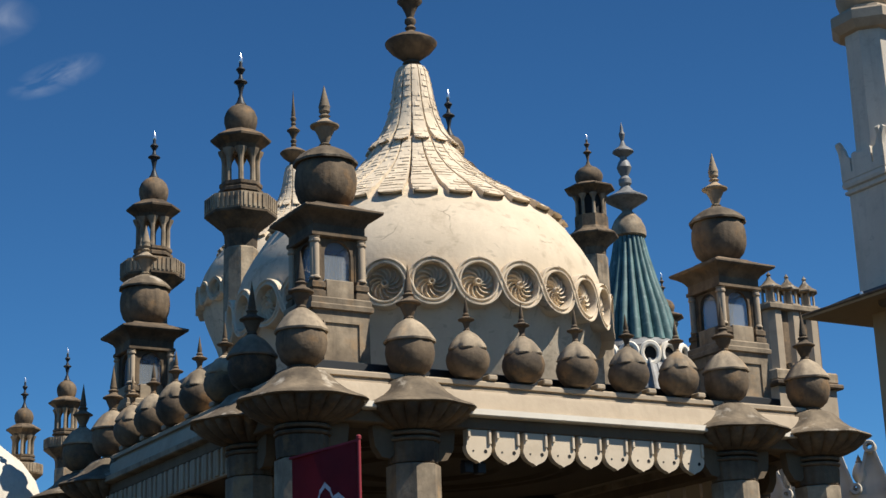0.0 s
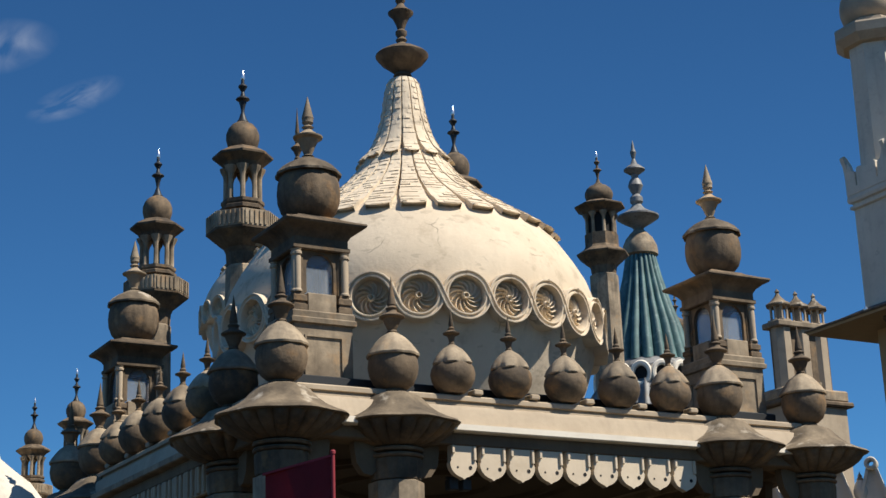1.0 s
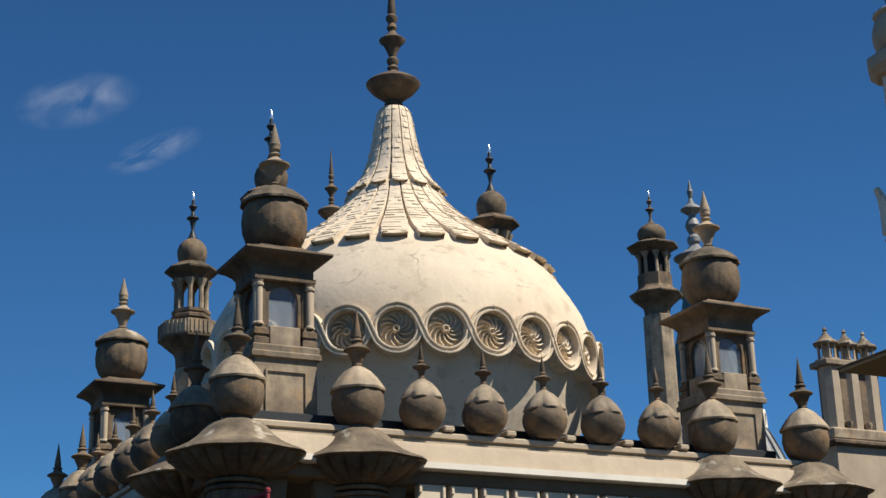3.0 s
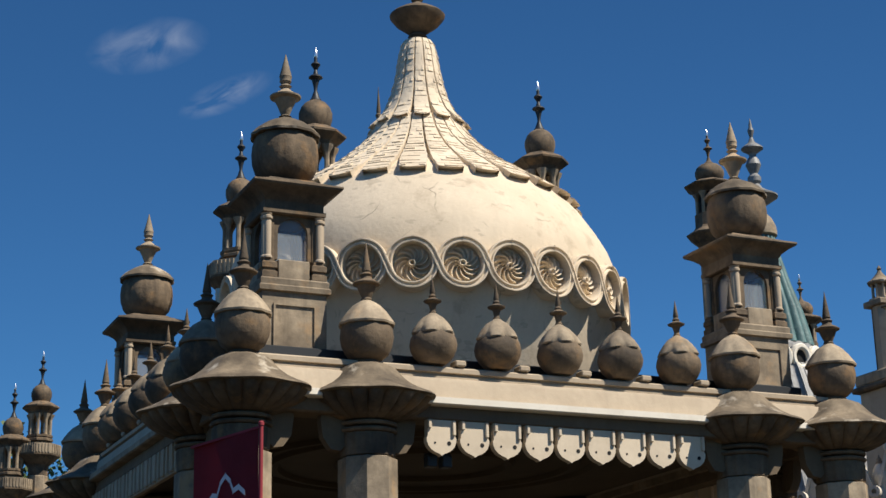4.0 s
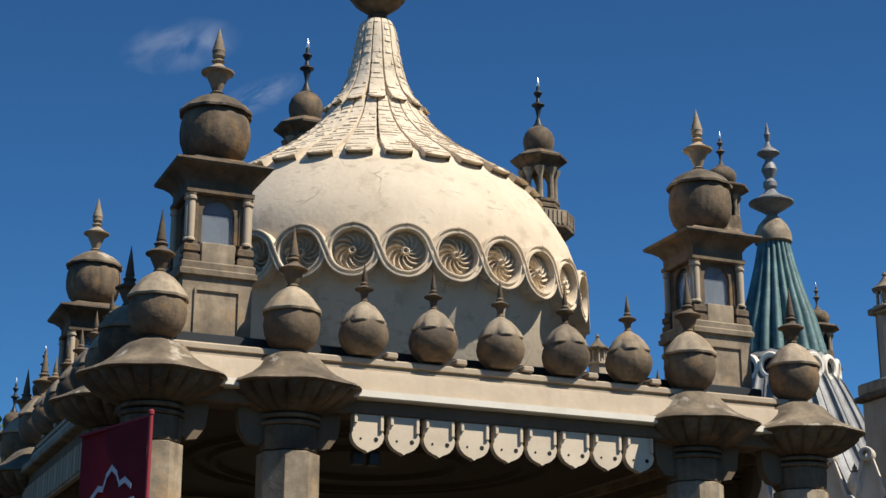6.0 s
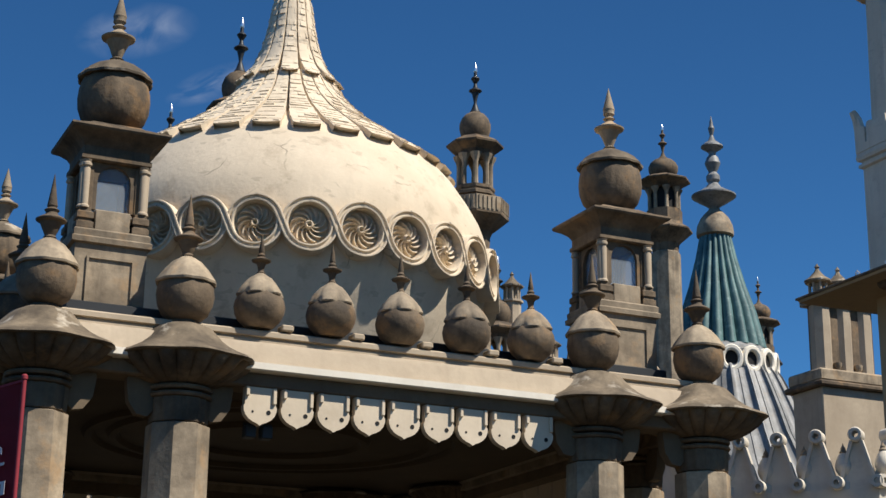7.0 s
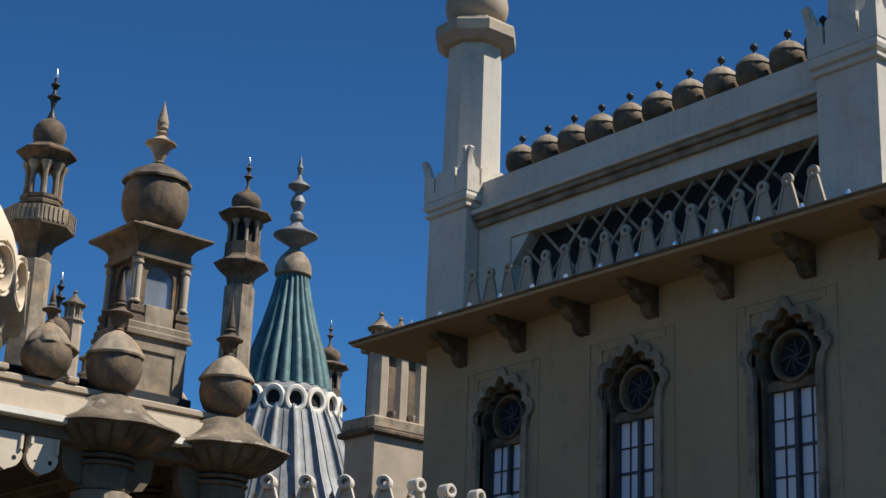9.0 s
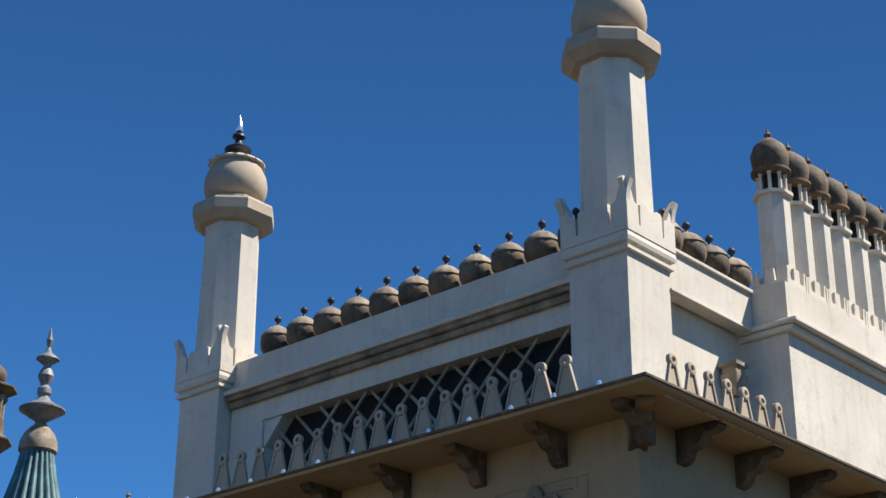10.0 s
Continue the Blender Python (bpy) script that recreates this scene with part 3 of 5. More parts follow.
    collar(bm, [(0.02, 0.08), (0.06, 0.08), (0.062, -0.02), (0.04, -0.06), (0.022, -0.03)], 18)
    rosette = mesh("rosette", bm, STUCCO, 40)
    for k in range(28):
        m = pose(0, 0, 0, 0, 0, 360 / 28 * k)
        inset = Matrix.Translation((0, -3.11, 8.30))
        w = part("surround", ring, None, d, "round window surround with twin ridges", m=m)
        part("backplate", dish, None, w, m=inset)
        part("rosette", rosette, None, w, "swirling twelve-leaf rosette", m=inset)
        part("strand", strand, None, d, "twin-ridged strand winding between two windows", m=m)
    return d


dome = make_dome()
copy_thing(dome, pose(9.09, 25.4, 7.27))
dome.matrix_basis = pose(0, MID, 0)


# ---- banner on the corner column ----
ban = thing("banner", "tall crimson cloth banner with white emblem on a slanting rod", "banner", at=(-4.97, -6.37, 4.95), turn=128.5)
def cloth(x0, x1, z0, z1, lift, mat, name, label=""):
    bm = bmesh.new()
    cols, rows = 9, 14
    grid = [[bm.verts.new((x0 + (x1 - x0) * i / (cols - 1), lift + 0.018 * math.sin(6.5 * (x0 + (x1 - x0) * i / (cols - 1)) + 0.8 * (z0 + (z1 - z0) * j / rows)), z0 + (z1 - z0) * j / rows)) for i in range(cols)] for j in range(rows + 1)]
    for p, q in zip(grid, grid[1:]):
        for k in range(cols - 1):
            bm.faces.new((p[k], p[k + 1], q[k + 1], q[k]))
    bmesh.ops.solidify(bm, geom=bm.faces[:], thickness=0.006)
    return part(name, bm, mat, ban, label, smooth=60)


def slope(ob, k):
    """Lean the cloth: its free edge hangs lower than the edge on the pole."""
    for v in ob.data.vertices:
        v.co.z -= k * v.co.x
    return ob


slope(cloth(0.03, 0.83, -2.4, 0.0, 0.0, BANNER, "cloth"), 0.15)
b = bmesh.new()
lathe(b, [(0.022, -4.95), (0.022, 0.01), (0.03, 0.015), (0.03, 0.045), (0.02, 0.06)], 12)
part("pole", b, BANNER, ban, "crimson pole")
b = bmesh.new()
plate(b, [(0.0, 0.012), (0.85, 0.012), (0.85, -0.012), (0.0, -0.012)], 0.03, Matrix.Translation((0, -0.01, 0)))
slope(part("rod", b, BANNER, ban), 0.15)
EMBLEM = [(0.64, -0.66), (0.56, -0.57), (0.5, -0.59), (0.47, -0.48), (0.405, -0.40), (0.34, -0.48), (0.31, -0.58), (0.24, -0.55), (0.17, -0.63)]
for (x0, z0), (x1, z1) in zip(EMBLEM, EMBLEM[1:]):
    b = bmesh.new()
    plate(b, [(x1 - 0.004, z1 + 0.03), (x1 - 0.004, z1 - 0.026), (x0 + 0.004, z0 - 0.026), (x0 + 0.004, z0 + 0.03)], 0.004, Matrix.Translation((0, 0.03, 0)))
    slope(part("emblem_stroke", b, PRINT, ban, "white curved emblem stroke"), 0.15)
bars = [(0.13 + 0.09 * k, 0.18 + 0.09 * k, -0.755, -0.73) for k in range(7)] + [(0.1 + 0.068 * k, 0.145 + 0.068 * k, -1.03, -0.93) for k in range(10)] + [(0.1 + 0.136 * k, 0.213 + 0.136 * k, -0.929, -0.905) for k in range(5)]
for x0, x1, z0, z1 in bars + [(0.12, 0.42, -1.9, -1.45)]:
    b = bmesh.new()
    quad_box(b, (x0, 0.028, z0), (x1, 0.032, z1))
    slope(part("print_bar", b, PRINT if z0 > -1.3 else STONE_PALE, ban, "pale printed bar"), 0.15)


# ---- minarets ----
def make_minaret(tip, label, balcony=True, wide=1.0, foot=0.0):
    t = thing("minaret", label, "minaret", "minarets" if balcony else "tall turrets")
    w = wide
    bm = bmesh.new()
    lathe(bm, [(0.05, tip - 0.34), (0.07, tip - 0.3), (0.055, tip - 0.15), (0.005, tip)], 12)
    part("spike", bm, TIP, t, "silvered spike")
    bm = bmesh.new()
    lathe(bm, [(0.19 * w, tip - 1.74), (0.12, tip - 1.62), (0.05, tip - 1.4), (0.07, tip - 1.25), (0.12, tip - 1.06), (0.215, tip - 0.99), (0.2, tip - 0.96), (0.08, tip - 0.88), (0.05, tip - 0.74), (0.09, tip - 0.66), (0.145, tip - 0.57), (0.13, tip - 0.54), (0.055, tip - 0.47), (0.05, tip - 0.34)], 16)
    part("finial", bm, IRON if balcony else STONE, t, "dark turned finial")
    bm = bmesh.new()
    lathe(bm, [(0.40 * w, tip - 2.62), (0.45 * w, tip - 2.52), (0.5 * w, tip - 2.32), (0.5 * w, tip - 2.15), (0.43 * w, tip - 1.96), (0.32 * w, tip - 1.83), (0.17 * w, tip - 1.74), (0.1, tip - 1.69)], 28)
    part("ball", bm, STONE, t, "squat stone ball")
    bm = bmesh.new()
    octagon(bm, [(0.52 * w, tip - 3.26), (0.6 * w, tip - 3.13), (0.84 * w, tip - 2.94), (0.85 * w, tip - 2.88), (0.70 * w, tip - 2.78), (0.54 * w, tip - 2.68), (0.46 * w, tip - 2.625)])
    part("eave", bm, STONE, t, smooth=20)
    floor_z = tip - 4.3
    bm = bmesh.new()
    lathe(bm, [(0.1, floor_z), (0.085, floor_z + 0.08), (0.078, floor_z + 0.72), (0.11, floor_z + 0.85), (0.17, floor_z + 0.95), (0.2, tip - 3.261)], 8)
    stem = mesh("lantern_column", bm, STONE_PALE)
    for k in range(8):
        a = math.pi / 8 + k * math.pi / 4
        part("lantern_column", stem, None, t, m=pose(0.5 * w * math.cos(a), 0.5 * w * math.sin(a), 0))
    bm = bmesh.new()
    if not balcony:
        octagon(bm, [(0.40 * w, floor_z), (0.40 * w, tip - 3.262)])
        part("core", bm, DARK, t)
        bm = bmesh.new()
    rim = tip - 5.3
    if balcony:
        octagon(bm, [(0.50, rim + 0.02), (0.50, floor_z - 0.32), (0.62, floor_z - 0.3), (0.62, floor_z - 0.2), (0.56, floor_z - 0.16), (0.60, floor_z - 0.1), (0.60, floor_z - 0.002)])
        part("drum", bm, STONE, t, smooth=20)
        bm = bmesh.new()
        plate(bm, [(-0.40, 0.01), (0.40, 0.01), (0.42, 0.5), (-0.42, 0.5)], 0.05)
        for x in (-0.3, -0.15, 0.0, 0.15, 0.3):
            quad_box(bm, (x - 0.035, -0.035, 0.05), (x + 0.035, 0.0, 0.47))
        panel = mesh("balustrade_panel", bm, STONE_PALE)
        for k in range(8):
            part("balustrade_panel", panel, None, t, m=pose(0, 0, rim, 0, 0, 45 * k) @ Matrix.Translation((0, -1.0, 0)))
        bm = bmesh.new()
        octagon(bm, [(0.44, rim - 1.0), (0.46, rim - 0.62), (0.52, rim - 0.48), (0.62, rim - 0.4), (1.0, rim - 0.06), (1.01, rim)])
    else:
        octagon(bm, [(0.40 * w, rim - 1.0), (0.44 * w, rim - 0.62), (0.5 * w, rim - 0.5), (0.86 * w, rim - 0.04), (0.87 * w, rim + 0.02), (0.62 * w, rim + 0.26), (0.56 * w, rim + 0.4), (0.56 * w, floor_z - 0.002)])
    part("corbel", bm, STONE, t, smooth=20)
    bm = bmesh.new()
    octagon(bm, [(0.54 * w, foot), (0.47 * w, rim - 1.05), (0.44 * w, rim - 1.001)])
    part("shaft", bm, STONE_PALE, t, smooth=20)
    return t


pale = "octagonal weathered stone minaret with lantern, balcony and silvered spike"
m_a = make_minaret(23.1, pale)
m_a.matrix_basis = pose(13.93, 23.3, 0)
for x, y, tip in ((5.48, 21.42, 22.2), (5.57, 29.19, 22.3), (12.34, 60.27, 21.9), (11.61, 65.37, 21.35), (4.87, 60.0, 21.54), (3.57, 60.0, 19.8), (19.1, 32.0, 19.6)):
    copy_thing(m_a, pose(x, y, tip - 23.1))
m_b = make_minaret(29.95, "slender octagonal stone turret with blind lantern and ball", False, 1.36)
m_b.matrix_basis = pose(31.8, 40.3, 0)
copy_thing(m_b, pose(49.1, 57.4, -0.8))


# ---- hall behind the porch, under the second dome ----
b = bmesh.new()
quad_box(b, (5.0, 20.9, 0), (14.4, 30.0, 12.3), 0.05)
hall = thing("entrance_hall", "cream rendered block under a distant onion dome", "building")
part("wall", b, PLASTER, hall)
b = bmesh.new()
quad_box(b, (4.9, 20.8, 12.302), (14.5, 30.1, 12.6), 0.04)
part("roof", b, LEAD, hall)
b = bmesh.new()
lathe(b, [(2.5, 12.602), (2.5, 13.668)], 48, 0, (9.09, 25.4, 0))
part("drum", b, STUCCO, hall)

# wall facing the back of the porch, with dark doors
front = thing("entrance_wall", "pale sunlit wall with dark glazed doorways behind the porch", "wall")
for x0, x1 in ((-1.2, -0.2), (0.9, 1.7), (2.85, 4.1), (5.2, 6.4), (7.0, 7.6)):
    b = bmesh.new()
    quad_box(b, (x0, 10.0, 0), (x1, 10.5, 6.35), 0.01)
    part("pier", b, PLASTER, front)
b = bmesh.new()
quad_box(b, (-1.2, 9.98, 6.352), (7.6, 10.5, 7.0), 0.02)
part("lintel", b, PLASTER, front)
for x0, x1 in ((-0.2, 0.9), (1.7, 2.85), (4.1, 5.2), (6.4, 7.0)):
    b = bmesh.new()
    quad_box(b, (x0 + 0.002, 10.35, 0), (x1 - 0.002, 10.4, 6.35))
    dr = part("glazing", b, GLASS, front)
    for k in range(1, 4):
        b = bmesh.new()
        quad_box(b, (x0 + (x1 - x0) * k / 4 - 0.02, 10.31, 0), (x0 + (x1 - x0) * k / 4 + 0.02, 10.35, 6.35))
        part("glazing_bar", b, TIMBER, dr)

pin = thing("stone_pinnacle", "white stone pier top with moulded cap and knobbed finial", "pinnacle", at=(-2.48, 10.0, 0))
b = bmesh.new()
square(b, [(0.34, 0), (0.34, 5.5)])
part("pier", b, WING, pin)
b = bmesh.new()
square(b, [(0.35, 5.502), (0.44, 5.53), (0.44, 5.60), (0.36, 5.62), (0.36, 5.70), (0.46, 5.74), (0.46, 5.80), (0.2, 5.95), (0.1, 6.0)])
part("cap", b, WING, pin)
b = bmesh.new()
lathe(b, [(0.06, 6.0), (0.1, 6.06), (0.05, 6.14), (0.09, 6.2), (0.04, 6.28), (0.06, 6.34), (0.005, 6.45)], 14)
part("finial", b, WING, pin)


# ---- verdigris spire ----
sp = thing("copper_spire", "tent-shaped spire of ribbed verdigris copper over a grey lead skirt", "spire", at=(40.2, 48.6, 0))
b = bmesh.new()
lathe(b, [(2.3, 21.7), (2.2, 22.2), (1.87, 23.7), (1.4, 25.2), (1.0, 26.8), (0.8, 27.85)], 160, 0, shape=lambda a, i: 1 + 0.16 * abs(math.cos(10 * a)) ** 0.8 - 0.1)
part("cone", b, COPPER, sp, smooth=60)
b = bmesh.new()
lathe(b, [(0.78, 27.852), (0.97, 27.95), (0.98, 28.15), (0.93, 28.5), (0.75, 28.9), (0.5, 29.2), (0.3, 29.4), (0.28, 29.5)], 36)
part("cap", b, STONE_PALE, sp, "pale stone cap")
b = bmesh.new()
lathe(b, [(0.26, 29.5), (0.4, 29.62), (0.85, 29.9), (1.18, 30.12), (1.18, 30.2), (0.8, 30.4), (0.42, 30.65), (0.25, 30.9), (0.36, 31.05), (0.36, 31.3), (0.2, 31.5), (0.3, 31.7), (0.42, 32.0), (0.32, 32.3), (0.18, 32.5), (0.22, 32.65), (0.6, 32.92), (0.58, 33.0), (0.2, 33.3), (0.09, 33.6), (0.18, 34.0), (0.1, 34.2), (0.09, 34.35), (0.01, 34.72)], 24)
part("finial", b, LEAD, sp, "grey finial of stacked discs and balls")
b = bmesh.new()
lathe(b, [(6.2, 9.0), (6.2, 13.6), (5.1, 15.3), (4.3, 16.9), (3.85, 18.1), (3.4, 19.2), (3.0, 20.1), (2.75, 20.5)], 176, 0, shape=lambda a, i: 1 + 0.06 * max(0.0, math.cos(22 * a)) ** 5)
part("skirt", b, LEAD, sp, "ribbed grey lead skirt", smooth=50)
SKIRT = [(6.2, 13.6), (5.1, 15.3), (4.3, 16.9), (3.85, 18.1), (3.4, 19.2), (3.0, 20.1), (2.76, 20.48)]
for k in range(44):
    a = 2 * math.pi * k / 44
    b = bmesh.new()
    rows = []
    for r, z in SKIRT:
        r = r * (1.066 if k % 2 == 0 else 1.004)
        rows.append([b.verts.new((r * math.cos(a) - w * math.sin(a) + out * math.cos(a), r * math.sin(a) + w * math.cos(a) + out * math.sin(a), z)) for w, out in ((-0.04, -0.06), (-0.028, 0.03), (0.028, 0.03), (0.04, -0.06))])
    for p, q in zip(rows, rows[1:]):
        for n in range(3):
            b.faces.new((p[n], p[n + 1], q[n + 1], q[n]))
    part("seam", b, LEAD, sp)
b = bmesh.new()
lathe(b, [(6.1, 0), (6.1, 9.0)], 40)
part("base", b, WING, sp)
b = bmesh.new()
lathe(b, [(2.7, 20.3), (2.75, 21.3), (2.3, 21.75)], 40)
part("drum", b, LEAD, sp)
b = bmesh.new()
collar(b, [(0.34, 0.3), (0.34, -0.05), (0.41, -0.12), (0.53, -0.12), (0.59, -0.03), (0.59, 0.3)], 24, Matrix.Diagonal((1, 1, 1.22, 1)))
hoop = mesh("hoop", b, LIP)
b = bmesh.new()
collar(b, [(0.001, 0.1), (0.36, 0.1), (0.36, 0.2), (0.001, 0.2)], 16, Matrix.Diagonal((1, 1, 1.22, 1)))
eye = mesh("opening", b, DARK)
for k in range(16):
    h = part("hoop", hoop, None, sp, "white round hoop", m=pose(0, 0, 20.75, 0, 0, 360 / 16 * k) @ Matrix.Translation((0, -2.85, 0)))
    part("opening", eye, None, h)


# ---- chimneys ----
def pot(parent, x, y, z, s=1.0, shaft=0.0, r=0.3, mat=STONE_PALE, ball=False):
    """A small lantern-headed chimney on a pier of its own; z is where the lantern stands."""
    bm = bmesh.new()
    octagon(bm, [(r, shaft), (r, z - 0.12), (r * 1.25, z - 0.1), (r * 1.25, z - 0.02), (r, z)], (x, y, 0))
    part("chimney_shaft", bm, mat, parent, smooth=20)
    bm = bmesh.new()
    octagon(bm, [(r * 0.5, z), (r * 0.5, z + 0.45 * s)], (x, y, 0))
    core = part("lantern", bm, DARK if ball else mat, parent, smooth=20)
    bm = bmesh.new()
    lathe(bm, [(0.05 * s, z), (0.04 * s, z + 0.05), (0.04 * s, z + 0.4 * s), (0.055 * s, z + 0.45 * s)], 6)
    post = mesh("lantern_post", bm, mat)
    for k in range(8):
        a = math.pi / 8 + k * math.pi / 4
        part("lantern_post", post, None, core, m=pose(x + r * 0.9 * math.cos(a), y + r * 0.9 * math.sin(a), 0))
    bm = bmesh.new()
    if ball:
        lathe(bm, [(r * 1.1, z + 0.451 * s), (r * 1.35, z + 0.5 * s), (r * 1.35, z + 0.56 * s), (r * 1.05, z + 0.6 * s), (r * 1.25, z + 0.75 * s), (r * 1.3, z + 0.95 * s), (r * 1.05, z + 1.18 * s), (r * 0.5, z + 1.35 * s), (0.06, z + 1.42 * s), (0.09, z + 1.5 * s), (0.03, z + 1.58 * s), (0.005, z + 1.7 * s)], 20, 0, (x, y, 0))
    else:
        octagon(bm, [(r * 1.1, z + 0.451 * s), (r * 1.3, z + 0.5 * s), (r * 1.3, z + 0.55 * s), (r * 0.8, z + 0.66 * s), (r * 0.3, z + 0.85 * s), (0.05, z + 0.95 * s), (0.08, z + 1.0 * s), (0.005, z + 1.12 * s)], (x, y, 0))
    part("cowl", bm, STONE if ball else LEADED, parent, smooth=30)


st = thing("chimney_stack", "cream stone chimney stack with three lantern pots in a row", "chimney")
b = bmesh.new()
quad_box(b, (23.62, 18.9, 0), (26.2, 20.4, 12.6), 0.03)
part("base", b, PLASTER, st)
b = bmesh.new()
quad_box(b, (23.42, 18.72, 12.602), (26.4, 20.6, 12.78), 0.05)
part("ledge", b, STONE, st)
b = bmesh.new()
quad_box(b, (23.52, 18.85, 12.782), (26.3, 20.5, 13.18), 0.06)
part("upper_ledge", b, STONE_PALE, st)
b = bmesh.new()
quad_box(b, (23.75, 19.12, 13.182), (25.85, 19.6, 15.24))
part("back_panel", b, STONE, st, "brown recess between the shafts")
b = bmesh.new()
quad_box(b, (23.55, 18.88, 15.25), (26.0, 19.75, 15.45), 0.03)
part("top_course", b, STONE_PALE, st)
for x in (23.98, 24.77, 25.56):
    pot(st, x, 19.3, 15.52, 1.0, 13.15, 0.31, PLASTER)
for x in (24.375, 25.165):
    b = bmesh.new()
    lathe(b, [(0.003, 13.12), (0.05, 13.2), (0.12, 13.3), (0.13, 13.42)], 12, 0, (x, 19.05, 0))
    part("drip", b, STONE_PALE, st, "pointed drip under the recess")
for x, y, z in ((19.7, 32.0, 17.95), (20.6, 32.0, 16.1), (21.5, 32.4, 16.0)):
    lone = thing("chimney", "slim stone chimney with a lantern pot", "chimney", "lone chimneys")
    pot(lone, x, y, z, 1.0, 0.0, 0.32, PLASTER)


# ---- the wing's own frame: its plan is drawn from the forecourt at a slightly larger scale ----
WING_EYE, WING_SIZE = Vector((-6.75, -21.3, 1.85)), 0.918
WING_FRAME = Matrix.Translation(WING_EYE) @ Matrix.Scale(WING_SIZE, 4) @ Matrix.Translation(-WING_EYE)


def on_wing(ob):
    """Bring a thing that is placed in the wing's plan to its true place and size."""
    ob.matrix_basis = WING_FRAME @ ob.matrix_basis
    return ob


# ---- crest tabs ----
def make_crest():
    c = thing("crest_tab", "pale pierced tapering crest tab with ring head", "crest", "roof crest tabs")
    bm = bmesh.new()
    plate(bm, [(-0.255, 0.0), (0.255, 0.0), (0.245, 0.12), (0.085, 0.70), (-0.085, 0.70), (-0.245, 0.12)], 0.04)
    part("blade", bm, PLASTER, c)
    for s in (-1, 1):
        bm = bmesh.new()
        plate(bm, [(s * 0.275, 0.0), (s * 0.275, 0.12), (s * 0.105, 0.73), (s * 0.06, 0.73), (s * 0.225, 0.12), (s * 0.225, 0.0)], 0.07, Matrix.Translation((0, -0.03, 0)))
        part("rib", bm, PLASTER, c)
    bm = bmesh.new()
    collar(bm, [(0.05, 0.05), (0.05, -0.03), (0.065, -0.045), (0.11, -0.045), (0.135, -0.03), (0.135, 0.05)], 18, Matrix.Translation((0, 0, 0.80)))
    part("head", bm, PLASTER, c, "ring head")
    return c


def make_zigzag():
    c = thing("crest_tab", "cream triangular crest tab with zigzag ribs and ring head", "crest", "terrace crest tabs")
    bm = bmesh.new()
    plate(bm, [(-0.29, 0.0), (0.29, 0.0), (0.05, 0.78), (-0.05, 0.78)], 0.08)
    part("blade", bm, WING, c)
    for s in (-1, 1):
        bm = bmesh.new()
        plate(bm, [(s * 0.325, 0.02), (s * 0.27, 0.02), (s * 0.05, 0.76), (s * 0.10, 0.78)], 0.14, Matrix.Translation((0, -0.07, 0)))
        part("rib", bm, WING, c)
    bm = bmesh.new()
    collar(bm, [(0.05, 0.1), (0.05, -0.11), (0.065, -0.125), (0.1, -0.125), (0.118, -0.1), (0.118, 0.1)], 20, Matrix.Translation((0, 0, 0.86)))
    part("head", bm, WING, c, "ring head")
    return c


CREST = make_crest()
ZIGZAG = make_zigzag()
zigzags = []
CREST.matrix_basis = WING_FRAME @ pose(16.2, 5.745, 12.26, 0, 0, -90)
tabs = [(16.2, 5.745 - 0.587 * k, 12.26, -90) for k in range(1, 17)] + [(16.29 + 0.573 * k, -5.9, 11.75, 0) for k in range(7)]

# canted terrace parapet beside the porch
CX, CY, CZ = 9.2, -1.0, 5.49
cant = (CX - 2.6, CY + 3.03)
tw = thing("terrace_wall", "cream terrace wall with a pale ledge and zigzag cresting", "wall")
for (x0, y0), (x1, y1) in (((CX, CY), cant), ((CX, CY), (16.5, CY)), ((cant[0], cant[1] + 1.2), (cant[0], 10.9))):
    d = Vector((x1 - x0, y1 - y0, 0))
    n = Vector((d.y, -d.x, 0)).normalized()
    n = -n if n.y > 0.01 or n.x > 0.5 else n
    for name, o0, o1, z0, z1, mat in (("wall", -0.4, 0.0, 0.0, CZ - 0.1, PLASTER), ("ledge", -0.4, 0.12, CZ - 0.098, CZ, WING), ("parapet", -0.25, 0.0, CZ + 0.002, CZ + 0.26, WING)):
        # Inner stretch closes the view; porch shade is put into its dark plaster.
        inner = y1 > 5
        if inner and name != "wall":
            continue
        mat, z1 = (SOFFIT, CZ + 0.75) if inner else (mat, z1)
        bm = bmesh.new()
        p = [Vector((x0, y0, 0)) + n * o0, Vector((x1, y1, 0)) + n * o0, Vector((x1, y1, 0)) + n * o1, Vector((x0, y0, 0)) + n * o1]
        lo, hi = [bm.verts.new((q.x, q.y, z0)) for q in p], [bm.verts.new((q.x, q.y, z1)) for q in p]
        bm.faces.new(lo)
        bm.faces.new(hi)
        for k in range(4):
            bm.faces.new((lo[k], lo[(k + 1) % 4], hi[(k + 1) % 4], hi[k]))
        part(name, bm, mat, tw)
    count = 0 if y1 > 5 else int(d.length / 0.62)
    for k in range(count):
        q = Vector((x0, y0, 0)) + d.normalized() * (0.31 + 0.62 * k)
        zigzags.append((q.x - n.x * 0.06, q.y - n.y * 0.06, CZ + 0.25, math.degrees(math.atan2(n.x, -n.y))))
    b = bmesh.new()
    collar(b, [(0.045, 0.02), (0.045, -0.1), (0.1, -0.1), (0.112, 0.02)], 16)
    low_ring = mesh("low_ring", b, WING)
    for k in range(count):
        q = Vector((x0, y0, 0)) + d.normalized() * (0.62 * k)
        part("low_ring", low_ring, None, tw, m=pose(q.x + n.x * 0.06, q.y + n.y * 0.06, CZ + 0.35, 0, 0, math.degrees(math.atan2(n.x, -n.y))))


